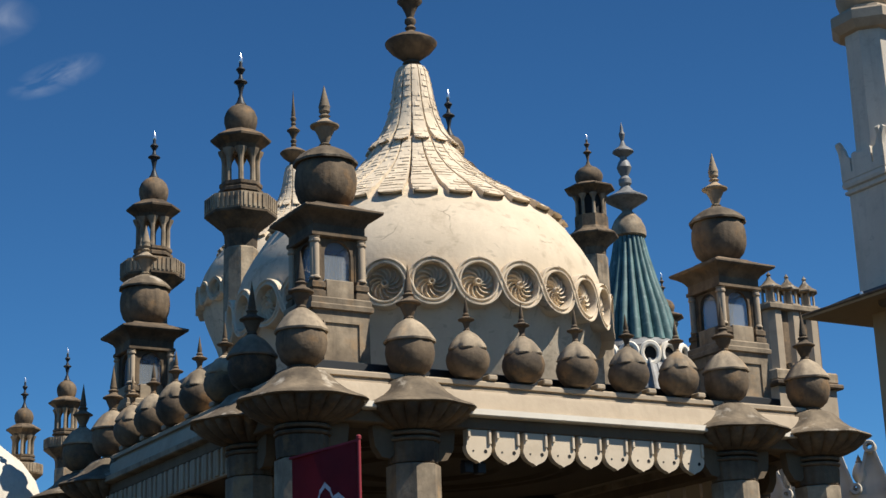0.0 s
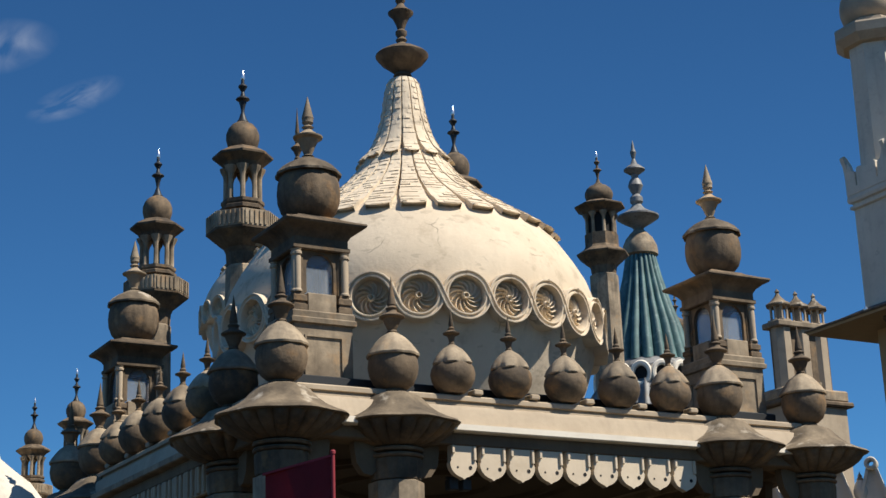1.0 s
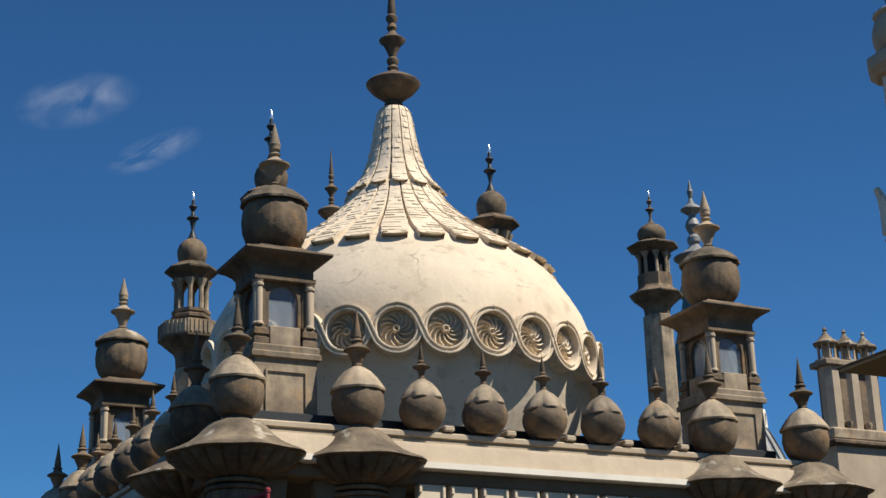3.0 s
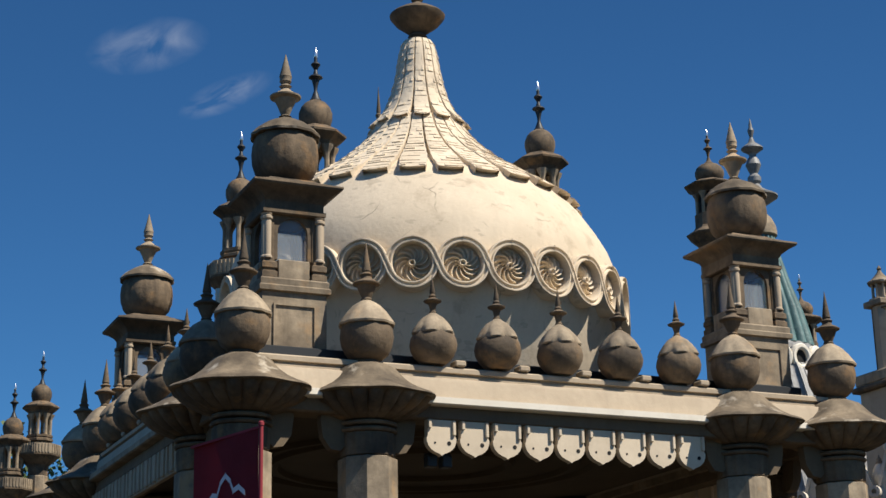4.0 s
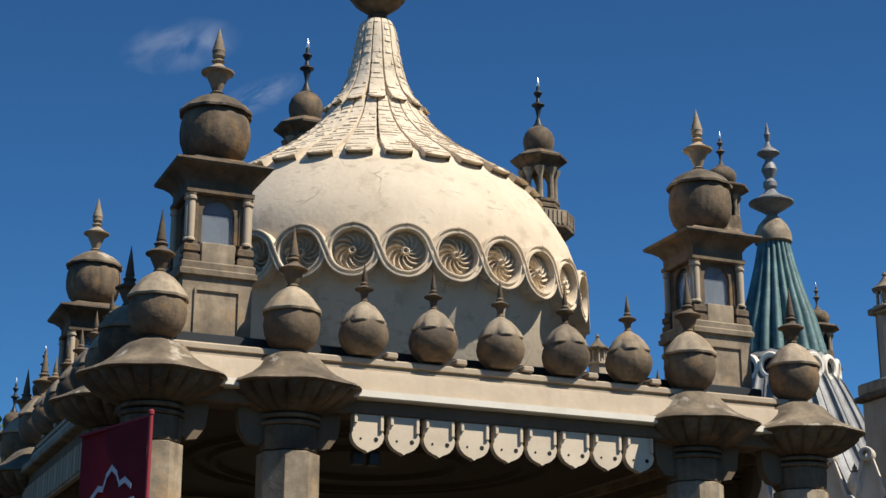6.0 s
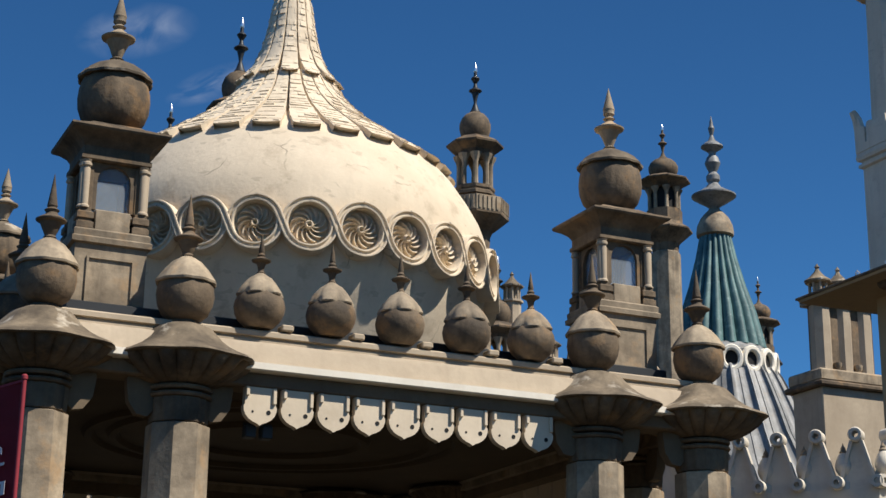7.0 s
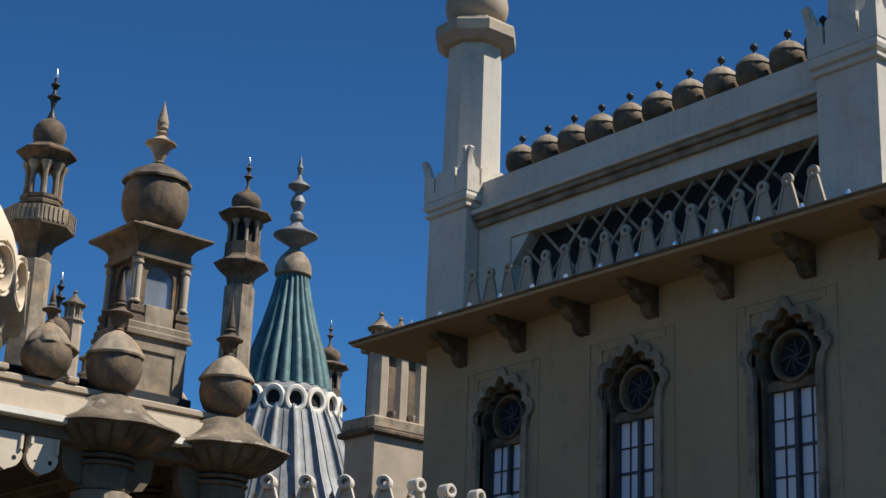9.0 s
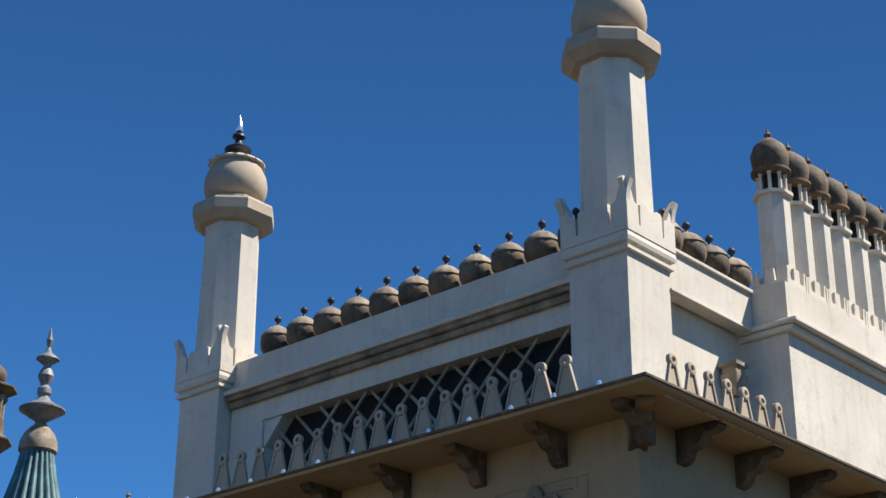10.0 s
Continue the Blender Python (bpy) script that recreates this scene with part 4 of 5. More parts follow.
def make_bulb():
    f = thing("bulb_finial", "white pear-shaped bulb finial behind the terrace cresting", "finial", "terrace finials")
    bm = bmesh.new()
    lathe(bm, [(0.1, 0.0), (0.11, 0.12), (0.07, 0.15), (0.06, 0.2), (0.1, 0.25), (0.135, 0.32), (0.14, 0.39), (0.115, 0.48), (0.08, 0.55), (0.055, 0.58)], 20)
    part("bulb", bm, WING, f)
    bm = bmesh.new()
    lathe(bm, [(0.06, 0.581), (0.065, 0.6), (0.04, 0.63), (0.042, 0.66), (0.015, 0.7), (0.003, 0.74)], 14)
    part("tip", bm, STONE_PALE, f, "weathered tip")
    return f


bulb = make_bulb()
cant_way = Vector((cant[0] - CX, cant[1] - CY, 0)).normalized()
back_way = Vector((-cant_way.y, cant_way.x, 0))
back_way = back_way if back_way.x > 0 else -back_way
for k in range(5):
    q = Vector((CX, CY, 0)) + cant_way * (-0.08 + 0.62 * k) + back_way * 0.12
    place = pose(q.x, q.y, CZ + 0.262)
    if k:
        copy_thing(bulb, place)
    else:
        bulb.matrix_basis = place
for x, y, z, turn in tabs:
    copy_thing(CREST, WING_FRAME @ pose(x, y, z, 0, 0, turn))
for x, y, z, turn in zigzags[1:]:
    copy_thing(ZIGZAG, pose(x, y, z, 0, 0, turn))
ZIGZAG.matrix_basis = pose(*zigzags[0][:3], 0, 0, zigzags[0][3])


# ---- wing ----
WX, WY0, WY1 = 16.6, -4.9, 7.75          # lower wall: face, near and far corner
WINDOWS = [5.1, 1.27, -2.6]
wing = on_wing(thing("wing", "cream rendered wing with deep eaves, arched windows and a parapet storey", "building"))
def slab(name, mat, a, c, label="", bevel=0.0, parent=None):
    bm = bmesh.new()
    quad_box(bm, a, c, bevel)
    return part(name, bm, mat, parent or wing, label, smooth=0)


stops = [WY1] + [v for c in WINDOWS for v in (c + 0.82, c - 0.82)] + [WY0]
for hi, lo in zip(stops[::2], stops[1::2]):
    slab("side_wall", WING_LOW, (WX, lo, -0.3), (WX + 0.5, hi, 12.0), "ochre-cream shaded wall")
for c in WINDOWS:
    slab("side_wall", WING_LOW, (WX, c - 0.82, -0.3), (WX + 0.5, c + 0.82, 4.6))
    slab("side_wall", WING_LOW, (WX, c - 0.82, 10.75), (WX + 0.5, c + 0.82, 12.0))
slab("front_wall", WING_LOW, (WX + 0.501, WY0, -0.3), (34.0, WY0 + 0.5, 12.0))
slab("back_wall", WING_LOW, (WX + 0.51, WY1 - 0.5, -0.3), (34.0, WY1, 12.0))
# A flat black sheet stands in for the unlit room.
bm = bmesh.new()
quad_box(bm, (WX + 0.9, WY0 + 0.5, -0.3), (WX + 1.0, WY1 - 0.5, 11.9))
part("room_shadow", bm, DARK, wing, "black sheet in place of the shaded room")

# eave: a thin sloping roof edge on shaped brackets
EX, EY, EZ, EF = 15.26, -6.03, 11.86, 8.85
bm = bmesh.new()
low = [bm.verts.new(v) for v in ((EX, EF, EZ - 0.06), (EX, EY, EZ - 0.06), (34.0, EY, EZ - 0.06), (34.0, EF, EZ - 0.06))]
mid = [bm.verts.new(v) for v in ((EX - 0.03, EF + 0.03, EZ), (EX - 0.03, EY - 0.03, EZ), (34.03, EY - 0.03, EZ), (34.03, EF + 0.03, EZ))]
top = [bm.verts.new(v) for v in ((17.5, 8.8, 12.75), (17.5, -4.1, 12.75), (32.0, -4.1, 12.75), (32.0, 8.8, 12.75))]
bm.faces.new(low)
bm.faces.new(top)
for p, q in ((low, mid), (mid, top)):
    for k in range(4):
        bm.faces.new((p[k], p[(k + 1) % 4], q[(k + 1) % 4], q[k]))
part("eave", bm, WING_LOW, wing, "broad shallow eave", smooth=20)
# Dark cover added so the eave top throws less light on the wall.
bm = bmesh.new()
lower = [bm.verts.new((x, y, z + 0.03)) for x, y, z in ((EX + 0.06, EF, EZ + 0.03), (EX + 0.06, EY + 0.06, EZ + 0.03), (33.9, EY + 0.06, EZ + 0.03), (33.9, EF, EZ + 0.03))]
upper = [bm.verts.new((x, y, 12.79)) for x, y in ((17.5, 8.8), (17.5, -4.1), (32.0, -4.1), (32.0, 8.8))]
for k in range(4):
    bm.faces.new((lower[k], lower[(k + 1) % 4], upper[(k + 1) % 4], upper[k]))
part("eave_roofing", bm, ROOF_DARK, wing, "dark cover added over the eave to cut bounced light", smooth=20)
bm = bmesh.new()
quad_box(bm, (EX - 0.07, EY - 0.07, EZ + 0.002), (EX + 0.05, EF + 0.07, EZ + 0.06), 0.01)
quad_box(bm, (EX + 0.052, EY - 0.07, EZ + 0.002), (34.0, EY + 0.05, EZ + 0.06), 0.01)
part("gutter", bm, STONE, wing, "dark lead gutter")
b = bmesh.new()
lathe(b, [(0.045, 0), (0.05, 0.02), (0.045, 0.06), (0.02, 0.085)], 10)
clip = mesh("gutter_stud", b, TIP)
for k in range(13):
    part("gutter_stud", clip, None, wing, m=pose(EX - 0.03, -5.1 + k * 0.98, EZ + 0.06))
b = bmesh.new()
prof = [(0.0, -0.001), (1.08, -0.001), (1.08, -0.09), (1.0, -0.17), (0.86, -0.2), (0.78, -0.18), (0.7, -0.22), (0.64, -0.34), (0.5, -0.45), (0.36, -0.47), (0.3, -0.52), (0.26, -0.66), (0.16, -0.76), (0.0, -0.8)]
plate(b, [(x * 0.85, z * 0.8) for x, z in prof], 0.28, Matrix.Translation((0, -0.14, 0)))
# Dark stone puts the eave's shade into the bracket colour.
bracket = mesh("eave_bracket", b, STONE, 20)
for k in range(7):
    part("eave_bracket", bracket, None, wing, m=pose(WX, 6.45 - 1.93 * k, EZ - 0.062, 0, 0, 180))
for k in range(6):
    part("eave_bracket", bracket, None, wing, m=pose(17.9 + 1.95 * k, WY0, EZ - 0.062, 0, 0, -90))
part("eave_bracket", bracket, None, wing, m=pose(WX + 0.1, WY0 + 0.1, EZ - 0.062, 0, 0, -135) @ Matrix.Diagonal((1.25, 1.2, 1.0, 1)))


def window(y):
    """Cusped window: foiled hood, round light over two tall lights with bars."""
    place = pose(WX, y, 0, 0, 0, -90)
    w = part("window", bmesh.new(), WING_LOW, wing, "cusped arched window with a round light over two tall lights", m=place)
    spring, cy = 9.45, 9.85

    def foil(rad, s):
        pts = [(-s, 4.7), (-s, spring)]
        for k in range(85):
            a = math.pi - math.pi * k / 84
            r = rad * (1 + 0.15 * abs(math.sin(a * 7)) ** 0.7 + 0.16 * max(0, 1 - abs(a - math.pi / 2) / 0.28))
            pts.append((r * math.cos(a) * 1.0, cy - 0.12 + r * math.sin(a)))
        return pts + [(s, spring), (s, 4.7)]

    def band(inner, outer, y0, y1):
        bm = bmesh.new()
        vi = [[bm.verts.new((x, yy, z)) for x, z in inner] for yy in (y0, y1)]
        vo = [[bm.verts.new((x, yy, z)) for x, z in outer] for yy in (y0, y1)]
        for k in range(len(inner) - 1):
            bm.faces.new((vi[0][k], vi[0][k + 1], vo[0][k + 1], vo[0][k]))
            bm.faces.new((vi[1][k], vi[1][k + 1], vi[0][k + 1], vi[0][k]))
            bm.faces.new((vo[0][k], vo[0][k + 1], vo[1][k + 1], vo[1][k]))
        return bm

    part("hood", band(foil(0.76, 0.70), foil(0.93, 0.86), -0.09, 0.3), STONE_PALE, w, "scalloped hood moulding", smooth=50)
    part("inner_hood", band(foil(0.67, 0.63), foil(0.77, 0.71), 0.12, 0.46), STONE, w, smooth=50)
    shape = foil(0.76, 0.70)
    box = [(max(-0.82, min(0.82, x * 1.6)), max(4.6, min(10.76, z if abs(x) > 0.68 and z < spring + 0.1 else 10.76 if abs(x) < 0.52 else z + 0.35))) for x, z in shape]
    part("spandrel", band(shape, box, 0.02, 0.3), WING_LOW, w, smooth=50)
    # Recess shade is put into the dark stone of rim and transom.
    bm = bmesh.new()
    collar(bm, [(0.40, 0.36), (0.40, 0.2), (0.43, 0.15), (0.48, 0.15), (0.51, 0.2), (0.51, 0.36)], 32, Matrix.Translation((0, 0, 9.86)))
    rim = part("round_light", bm, STONE, w)
    # Shade in the round light is painted as a black pane.
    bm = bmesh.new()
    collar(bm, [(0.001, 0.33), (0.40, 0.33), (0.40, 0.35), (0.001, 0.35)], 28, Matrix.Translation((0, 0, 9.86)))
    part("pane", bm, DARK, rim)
    for k in range(4):
        bm = bmesh.new()
        plate(bm, [(-0.33, -0.01), (-0.1, 0.05), (0.1, -0.05), (0.33, 0.01), (0.33, -0.015), (0.1, -0.075), (-0.1, 0.025), (-0.33, -0.035)], 0.02, Matrix.Translation((0, 0.27, 9.86)) @ Matrix.Rotation(k * math.pi / 4, 4, "Y"))
        part("tracery", bm, TIMBER, rim)
    bm = bmesh.new()
    plate(bm, [(-0.64, 9.36), (-0.5, 9.46), (-0.32, 9.44), (0.0, 9.34), (0.32, 9.44), (0.5, 9.46), (0.64, 9.36), (0.64, 9.26), (-0.64, 9.26)], 0.16, Matrix.Translation((0, 0.2, 0)))
    part("transom", bm, STONE, w)
    for x in (-0.62, 0.0, 0.62):
        bm = bmesh.new()
        quad_box(bm, (x - 0.045, 0.22, 4.65), (x + 0.045, 0.36, 9.3), 0.008)
        part("mullion", bm, TIMBER, w)
    for s in (-1, 1):
        bm = bmesh.new()
        quad_box(bm, (min(s * 0.05, s * 0.57), 0.33, 4.65), (max(s * 0.05, s * 0.57), 0.345, 9.3))
        pane = part("casement", bm, BLIND, w, "pale blind behind glass")
        bm = bmesh.new()
        quad_box(bm, (s * 0.31 - 0.014, 0.30, 4.65), (s * 0.31 + 0.014, 0.329, 9.3))
        part("glazing_bar", bm, TIMBER, pane)
        for k in range(8):
            z = 8.72 - 0.52 * k
            bm = bmesh.new()
            quad_box(bm, (min(s * 0.05, s * 0.57), 0.295, z), (max(s * 0.05, s * 0.57), 0.331, z + (0.055 if k % 2 else 0.028)))
            part("glazing_bar", bm, TIMBER, pane)
    # incised frame lines on the wall
    for a, c in (((-1.17, 4.0), (-1.145, 10.95)), ((1.145, 4.0), (1.17, 10.95)), ((-1.144, 10.925), (1.144, 10.95)), ((0.92, 10.75), (0.94, 10.92)), ((-0.94, 10.75), (-0.92, 10.92))):
        bm = bmesh.new()
        quad_box(bm, (a[0], -0.018, a[1]), (c[0], 0.0, c[1]))
        part("frame_line", bm, WING_LOW, w)


for y in WINDOWS:
    window(y)

# upper storey
slab("parapet_wall", WING, (17.9, -2.9, 14.55), (18.4, 7.56, 16.2))
slab("parapet_wall", WING, (17.9, -2.9, 12.4), (18.4, 7.56, 12.95))
slab("parapet_wall", WING, (17.9, 6.45, 12.951), (18.4, 7.56, 14.549))
# The two lower courses are browner: their shadow line is in the colour.
for z0, z1, o in ((15.30, 15.42, 0.30), (15.18, 15.299, 0.22), (15.02, 15.179, 0.12)):
    slab("string_course", WING if z1 > 15.4 else STONE_PALE, (17.9 - o, -2.898, z0), (17.899, 7.558, z1), "", 0.02)
bm = bmesh.new()
plate(bm, [(-6.4, 12.96), (-6.4, 13.9), (-5.85, 14.54), (-6.44, 14.54)], 0.4, pose(17.95, 0, 0, 0, 0, -90))
part("trellis_jamb", bm, WING, wing)
# Shade behind the lattice is painted as one black sheet.
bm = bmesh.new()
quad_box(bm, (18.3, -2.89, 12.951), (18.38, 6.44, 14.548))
part("trellis_back", bm, DARK, wing, "black sheet in place of shade behind the trellis")
for k in range(14):
    for s in (-1, 1):
        y0 = -3.2 + 0.8 * k
        z0, z1 = 12.96, 14.53
        ya, yb = y0, y0 + s * 1.55
        lo, hi = sorted((ya, yb))
        if lo < -2.88 or hi > 6.4:
            continue
        bm = bmesh.new()
        way = Vector((0, yb - ya, z1 - z0)).normalized()
        side = Vector((0, -way.z, way.y)) * 0.034
        p = [Vector((0, ya, z0)) - side, Vector((0, ya, z0)) + side, Vector((0, yb, z1)) + side, Vector((0, yb, z1)) - side]
        xa = 18.02 + (0.045 if s > 0 else 0)
        f, g = [bm.verts.new((xa, q.y, q.z)) for q in p], [bm.verts.new((xa + 0.04, q.y, q.z)) for q in p]
        bm.faces.new(f)
        bm.faces.new(g)
        for j in range(4):
            bm.faces.new((f[j], f[(j + 1) % 4], g[(j + 1) % 4], g[j]))
        part("trellis_bar", bm, STONE_PALE, wing)
bm = bmesh.new()
quad_box(bm, (18.902, -4.19, 15.18), (21.95, -3.7, 16.0), 0.0)
quad_box(bm, (18.902, -3.84, 12.4), (21.95, -3.7, 15.179))
part("front_parapet", bm, WING, wing, "sunlit front parapet with a sunk panel", smooth=0)
bm = bmesh.new()
quad_box(bm, (18.905, -4.24, 15.12), (21.95, -3.9, 15.176), 0.01)
quad_box(bm, (19.05, -4.26, 16.002), (21.95, -3.7, 16.1), 0.02)
part("front_string", bm, WING, wing)
bm = bmesh.new()
quad_box(bm, (18.41, -3.69, 12.76), (31.9, 8.5, 13.2))
part("roof", bm, ROOF_DARK, wing)
hop = part("hopper", bmesh.new(), STONE_PALE, wing, "boxy rainwater hopper")
bm = bmesh.new()
square(bm, [(0.09, 13.55), (0.1, 13.72), (0.19, 13.86), (0.2, 14.0), (0.17, 14.02), (0.17, 14.14), (0.22, 14.17), (0.22, 14.25)], (21.2, -4.1, 0))
quad_box(bm, (21.12, -4.15, 12.5), (21.28, -3.99, 13.5))
part("box", bm, STONE_PALE, hop)


def tower(y):
    t = on_wing(thing("corner_tower", "octagonal cream tower with notched collar, slab head and ball cap", "tower", "wing towers", at=(18.2, y, 0)))
    bm = bmesh.new()
    square(bm, [(0.70, 12.0), (0.70, 15.5)])
    part("pier", bm, WING, t, smooth=20)
    bm = bmesh.new()
    square(bm, [(0.74, 15.502), (0.78, 15.53), (0.78, 15.6), (0.72, 15.63), (0.72, 15.67), (0.80, 15.7), (0.82, 15.78), (0.80, 15.9)])
    part("moulding", bm, WING, t, smooth=20)
    bm = bmesh.new()
    half_out = [(0.86, 0.0), (0.87, 0.55), (0.91, 0.85), (1.0, 1.06), (0.93, 1.12), (0.82, 1.06), (0.7, 0.9), (0.6, 0.66), (0.47, 0.6), (0.45, 0.2), (0.4, 0.2), (0.39, 0.66), (0.33, 0.7), (0.2, 0.7), (0.1, 0.64)]
    plate(bm, half_out + [(-x, z) for x, z in reversed(half_out)], 0.12)
    side = mesh("merlon_collar", bm, WING, 20)
    for k in range(4):
        part("merlon_collar", side, None, t, "notched crown of merlons", m=pose(0, 0, 15.902, 0, 0, 90 * k) @ Matrix.Translation((0, -0.82, 0)) @ Matrix.Diagonal((0.93, 1, 1, 1)))
    bm = bmesh.new()
    octagon(bm, [(0.70, 15.902), (0.65, 19.9), (0.66, 20.0)])
    part("shaft", bm, WING, t, smooth=20)
    bm = bmesh.new()
    octagon(bm, [(0.68, 20.001), (0.80, 20.04), (0.96, 20.2), (0.99, 20.24), (0.99, 20.5), (0.96, 20.56), (0.72, 20.64), (0.70, 20.74), (0.62, 20.78)])
    part("slab_head", bm, PLASTER, t, smooth=20)
    bm = bmesh.new()
    lathe(bm, [(0.62, 20.781), (0.74, 20.9), (0.80, 21.12), (0.805, 21.3), (0.76, 21.52), (0.65, 21.74), (0.60, 21.84)], 36)
    part("ball", bm, PLASTER, t)
    bm = bmesh.new()
    lathe(bm, [(0.64, 21.82), (0.70, 21.84), (0.69, 21.88), (0.5, 22.0), (0.3, 22.08), (0.1, 22.12)], 48, 0, shape=lobes(16, 0.05))
    part("cap", bm, WING, t)
    bm = bmesh.new()
    lathe(bm, [(0.12, 22.1), (0.16, 22.18), (0.34, 22.28), (0.35, 22.33), (0.2, 22.4), (0.1, 22.52), (0.08, 22.62), (0.17, 22.7), (0.16, 22.75), (0.06, 22.82), (0.08, 22.86)], 20)
    part("finial", bm, IRON, t, "dark lead finial")
    bm = bmesh.new()
    lathe(bm, [(0.07, 22.861), (0.1, 22.93), (0.085, 23.05), (0.05, 23.2), (0.005, 23.37)], 14)
    part("spike", bm, TIP, t, "silvered spike")
    for k in range(16):
        a = k * math.pi / 8
        bm = bmesh.new()
        plate(bm, [(-0.07, 0.0), (0.07, 0.0), (0.0, -0.11)], 0.03)
        part("cap_notch", bm, IRON, t, m=Matrix.Rotation(a, 4, "Z") @ Matrix.Translation((0, -0.66, 21.93)) @ Matrix.Rotation(radians(-55), 4, "X"))
    return t


tower(8.3)
tower(-3.5)
bm = bmesh.new()
lathe(bm, [(0.28, 0), (0.32, 0.03), (0.375, 0.14), (0.395, 0.26), (0.38, 0.38), (0.3, 0.5)], 26)
ball_mesh = mesh("ball", bm, STONE)
bm = bmesh.new()
lathe(bm, [(0.36, 0.40), (0.385, 0.42), (0.375, 0.45), (0.30, 0.56), (0.2, 0.65), (0.1, 0.71), (0.04, 0.73)], 40, 0, shape=lobes(12, 0.04))
cap_mesh = mesh("cap", bm, STONE_PALE)
bm = bmesh.new()
lathe(bm, [(0.06, 0.7), (0.03, 0.75), (0.03, 0.81), (0.08, 0.85), (0.09, 0.9), (0.06, 0.95), (0.005, 1.0)], 12)
knob_mesh = mesh("knob", bm, IRON)
for x, y in [(18.15, 6.38 - 0.89 * k) for k in range(11)] + [(19.15 + 0.85 * k, -3.95) for k in range(4)] + [(21.6, 8.2 - 0.9 * k) for k in range(6)]:
    f = thing("parapet_ball", "squat stone ball with scalloped cap and dark knob on parapet", "finial", "parapet balls", at=(x, y, 16.102 if y < -3 else 16.2))
    if x > 21 and y > 0:
        f.matrix_basis = pose(x, y, 16.35)
    on_wing(f)
    part("ball", ball_mesh, None, f)
    part("cap", cap_mesh, None, f)
    part("knob", knob_mesh, None, f)
bm = bmesh.new()
quad_box(bm, (21.3, 3.0, 13.2), (21.9, 8.6, 16.349))
part("rear_parapet", bm, WING, wing)

# projecting block with the chimney row
blk = on_wing(thing("projecting_block", "sunlit cream wing block with sunk panel and cornice", "building"))
bm = bmesh.new()
quad_box(bm, (21.95, -5.0, 12.3), (34.0, -3.5, 14.55))
quad_box(bm, (21.95, -5.0, 14.551), (34.0, -3.5, 15.19))
part("wall", bm, WING, blk, smooth=0)
bm = bmesh.new()
quad_box(bm, (21.80, -5.28, 15.10), (34.0, -3.5, 15.22), 0.03)
quad_box(bm, (21.86, -5.16, 14.95), (34.0, -3.52, 15.099), 0.03)
part("cornice", bm, WING, blk)
bm = bmesh.new()
quad_box(bm, (21.96, -5.02, 15.222), (34.0, -3.6, 16.1))
part("attic", bm, WING, blk, smooth=0)
row = on_wing(thing("chimney_row", "row of pale octagonal chimneys with dark lantern and ball tops", "chimney"))
for k in range(11):
    x = 22.85 + 0.86 * k
    pot(row, x, -4.4, 18.62, 1.0, 16.102, 0.33, WING, True)
    bm = bmesh.new()
    for a in range(4):
        plate(bm, [(-0.42, 0), (0.42, 0), (0.44, 0.55), (0.3, 0.62), (0.25, 0.3), (0.12, 0.3), (0.1, 0.6), (-0.1, 0.6), (-0.12, 0.3), (-0.25, 0.3), (-0.3, 0.62), (-0.44, 0.55)], 0.07, pose(x, -4.4, 16.101, 0, 0, 90 * a) @ Matrix.Translation((0, -0.42, 0)))
    part("notched_foot", bm, WING, row, smooth=20)


# ---- pale domed building and trees beyond, far left ----
far = thing("far_dome", "distant white rendered dome above the roofs", "dome")
bm = bmesh.new()
lathe(bm, [(3.1, 0), (3.1, 12.6), (3.25, 13.4), (3.15, 14.4), (2.75, 15.5), (2.0, 16.5), (1.1, 17.2), (0.4, 17.8), (0.15, 18.6)], 56, 0, (9.4, 65.0, 0))
part("shell", bm, WING, far)
bm = bmesh.new()
lathe(bm, [(3.2, 13.2), (3.35, 13.25), (3.35, 13.45), (3.2, 13.5)], 56, 0, (9.4, 65.0, 0), cap=False)
part("band", bm, STONE_PALE, far)


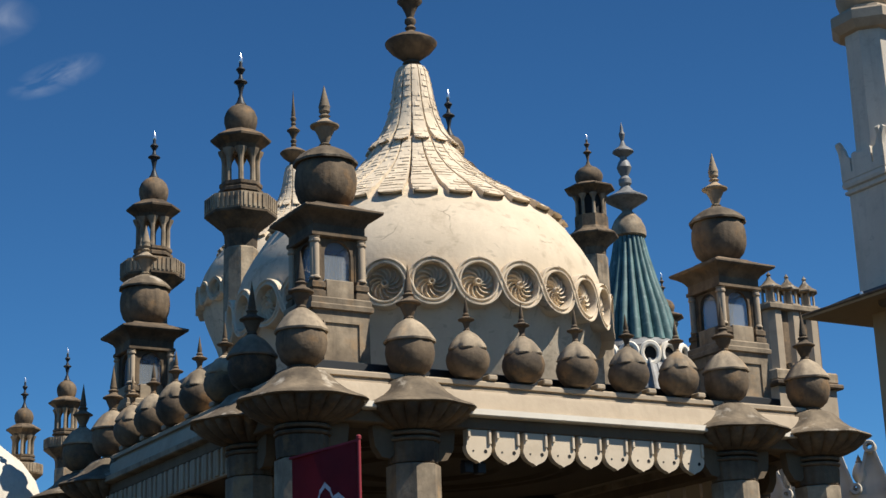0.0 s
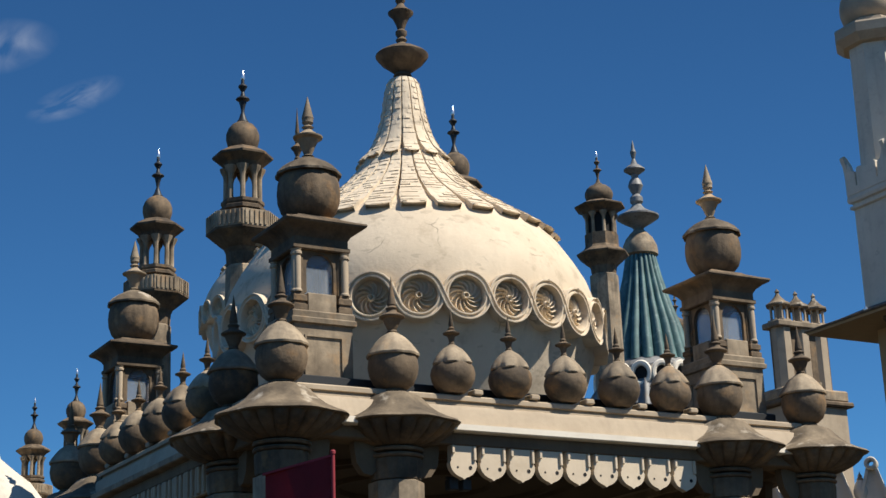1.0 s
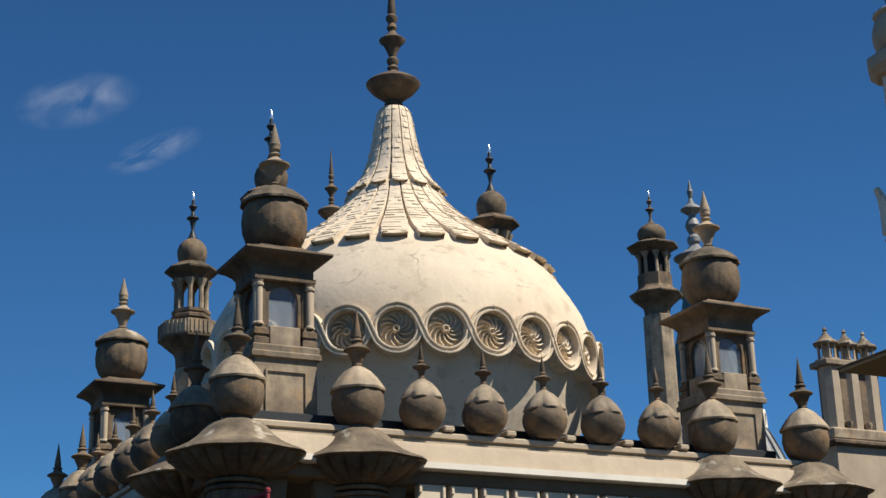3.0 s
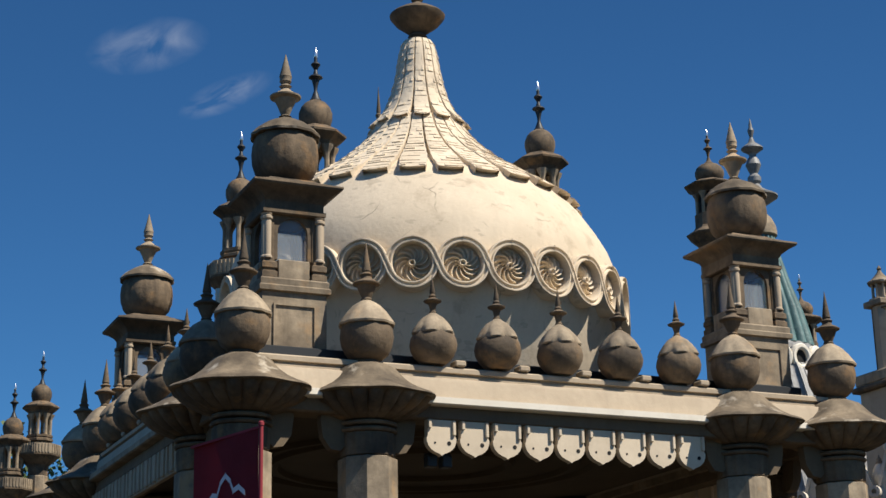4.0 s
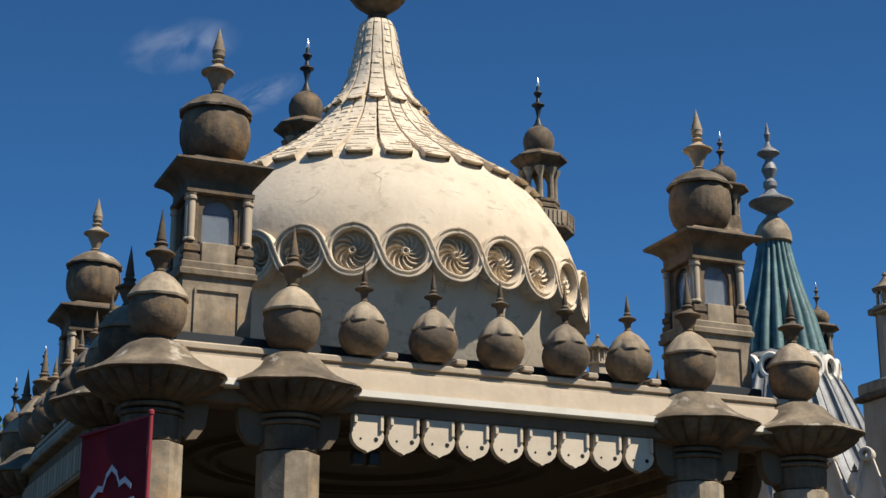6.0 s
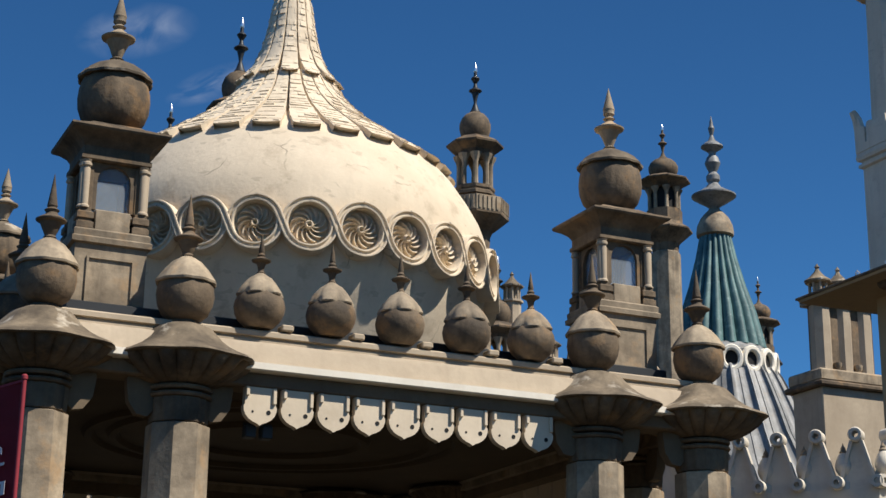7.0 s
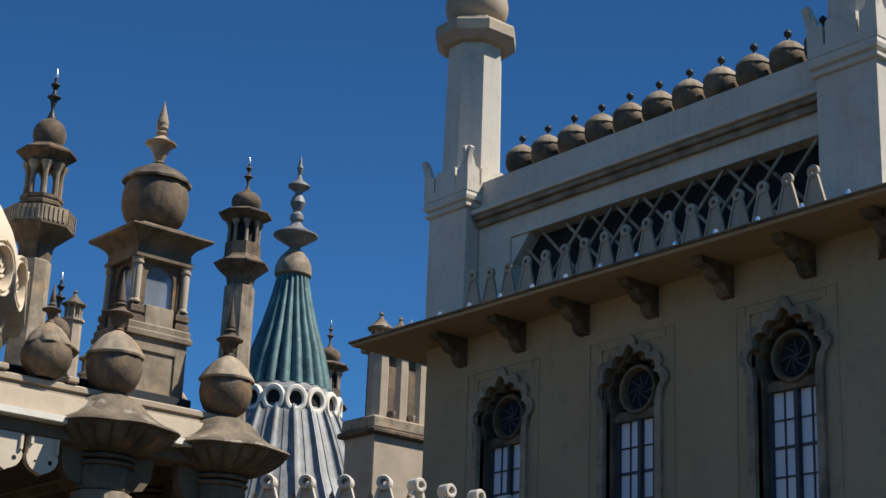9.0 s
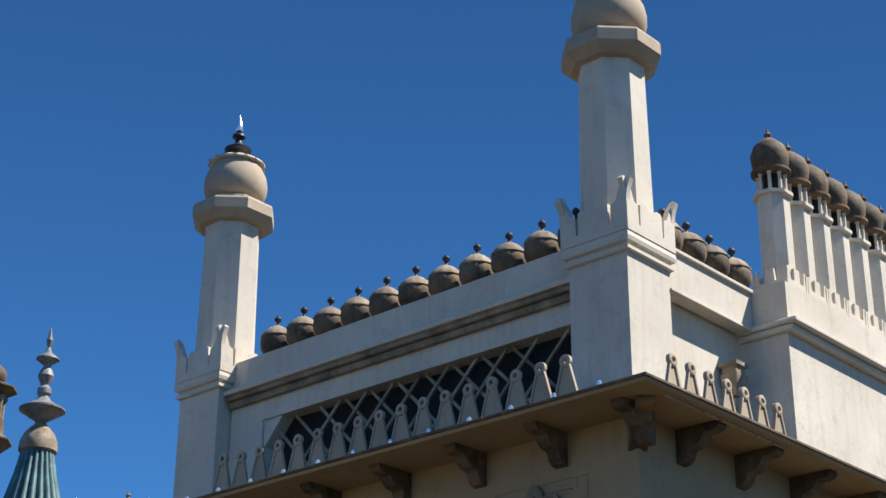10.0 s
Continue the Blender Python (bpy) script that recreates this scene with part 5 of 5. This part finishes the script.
def tree(x, y, h, r, seed):
    rnd = random.Random(seed)
    t = thing("tree", "leafy green tree far beyond the building", "tree", "far trees", at=(x, y, 0))
    bm = bmesh.new()
    lathe(bm, [(0.5, 0), (0.38, h * 0.3), (0.22, h * 0.6), (0.05, h * 0.9)], 10)
    for k in range(7):
        a, z = rnd.random() * 6.28, h * (0.35 + 0.07 * k)
        m = Matrix.Translation((0, 0, z)) @ Matrix.Rotation(a, 4, "Z") @ Matrix.Rotation(radians(55), 4, "Y")
        ring = [[bm.verts.new(m @ Vector((w * math.cos(q * 1.57), w * math.sin(q * 1.57), l))) for q in range(4)] for w, l in ((0.16, 0), (0.1, r * 0.4), (0.03, r * 0.8))]
        for p, s in zip(ring, ring[1:]):
            for q in range(4):
                bm.faces.new((p[q], p[(q + 1) % 4], s[(q + 1) % 4], s[q]))
    part("trunk", bm, BARK, t)
    verts, faces = [], []
    for k in range(9500):
        d = Vector((rnd.gauss(0, 1), rnd.gauss(0, 1), rnd.gauss(0, 1))).normalized()
        bump = 1 + 0.22 * math.sin(5 * d.x + seed) * math.cos(4 * d.y) + 0.15 * math.sin(9 * d.z + 2 * d.x)
        c = Vector((0, 0, h * 0.66)) + Vector((d.x * r, d.y * r, d.z * h * 0.36)) * bump * (0.55 + 0.45 * rnd.random())
        u = Vector((rnd.gauss(0, 1), rnd.gauss(0, 1), rnd.gauss(0, 1))).normalized() * 0.24
        v = u.cross(Vector((rnd.gauss(0, 1), rnd.gauss(0, 1), rnd.gauss(0, 1)))).normalized() * 0.15
        i = len(verts)
        verts += [c - u, c + v, c + u, c - v]
        faces.append((i, i + 1, i + 2, i + 3))
    me = bpy.data.meshes.new("crown")
    me.from_pydata(verts, [], faces)
    me.materials.append(LEAF)
    part("crown", me, None, t)


tree(5.0, 82.0, 21.0, 6.0, 3)
tree(13.5, 88.0, 20.0, 5.5, 8)


# ---- thin clouds ----
def cloud(centre, w, h, lean, strength, seed):
    m = bpy.data.materials.new("cloud_wisp")
    m.use_nodes = True
    n, l = m.node_tree.nodes, m.node_tree.links
    n.clear()
    out, mixn, clear, white = n.new("ShaderNodeOutputMaterial"), n.new("ShaderNodeMixShader"), n.new("ShaderNodeBsdfTransparent"), n.new("ShaderNodeEmission")
    white.inputs["Color"].default_value, white.inputs["Strength"].default_value = (0.75, 0.82, 0.95, 1), 0.55
    tc, tex = n.new("ShaderNodeTexCoord"), n.new("ShaderNodeTexNoise")
    tex.inputs["Scale"].default_value, tex.inputs["Detail"].default_value, tex.inputs["Distortion"].default_value = 2.6, 7, 0.8
    grad, mp = n.new("ShaderNodeTexGradient"), n.new("ShaderNodeMapping")
    grad.gradient_type = "SPHERICAL"
    mp.inputs["Location"].default_value, mp.inputs["Scale"].default_value = (-1, -1, 0), (2, 2, 0)
    l.new(tc.outputs["Generated"], mp.inputs[0])
    l.new(mp.outputs[0], grad.inputs[0])
    off = n.new("ShaderNodeMapping")
    off.inputs["Location"].default_value = (seed, seed * 0.7, 0)
    off.inputs["Scale"].default_value = (1.0, 0.55, 1)
    l.new(tc.outputs["Generated"], off.inputs[0])
    l.new(off.outputs[0], tex.inputs["Vector"])
    rg = n.new("ShaderNodeMapRange")
    rg.inputs["From Min"].default_value, rg.inputs["From Max"].default_value = 0.36, 0.8
    l.new(tex.outputs["Fac"], rg.inputs["Value"])
    mul = n.new("ShaderNodeMath")
    mul.operation = "MULTIPLY"
    l.new(rg.outputs[0], mul.inputs[0])
    l.new(grad.outputs["Fac"], mul.inputs[1])
    amp = n.new("ShaderNodeMath")
    amp.operation = "MULTIPLY"
    amp.inputs[1].default_value = strength
    l.new(mul.outputs[0], amp.inputs[0])
    l.new(amp.outputs[0], mixn.inputs[0])
    l.new(clear.outputs[0], mixn.inputs[1])
    l.new(white.outputs[0], mixn.inputs[2])
    l.new(mixn.outputs[0], out.inputs["Surface"])
    me = bpy.data.meshes.new("cloud")
    me.from_pydata([(-w, -h, 0), (w, -h, 0), (w, h, 0), (-w, h, 0)], [], [(0, 1, 2, 3)])
    me.materials.append(m)
    c = tagged(new("cloud", me), "thin white wisp of high cloud in blue sky", "cloud", "", "stuff")
    c.matrix_basis = look(centre, (-9, -22, 2), lean)


cloud((184, 790, 368), 34, 15, -14, 0.65, 3.0)
cloud((224, 778, 341), 28, 9, -24, 0.65, 7.0)
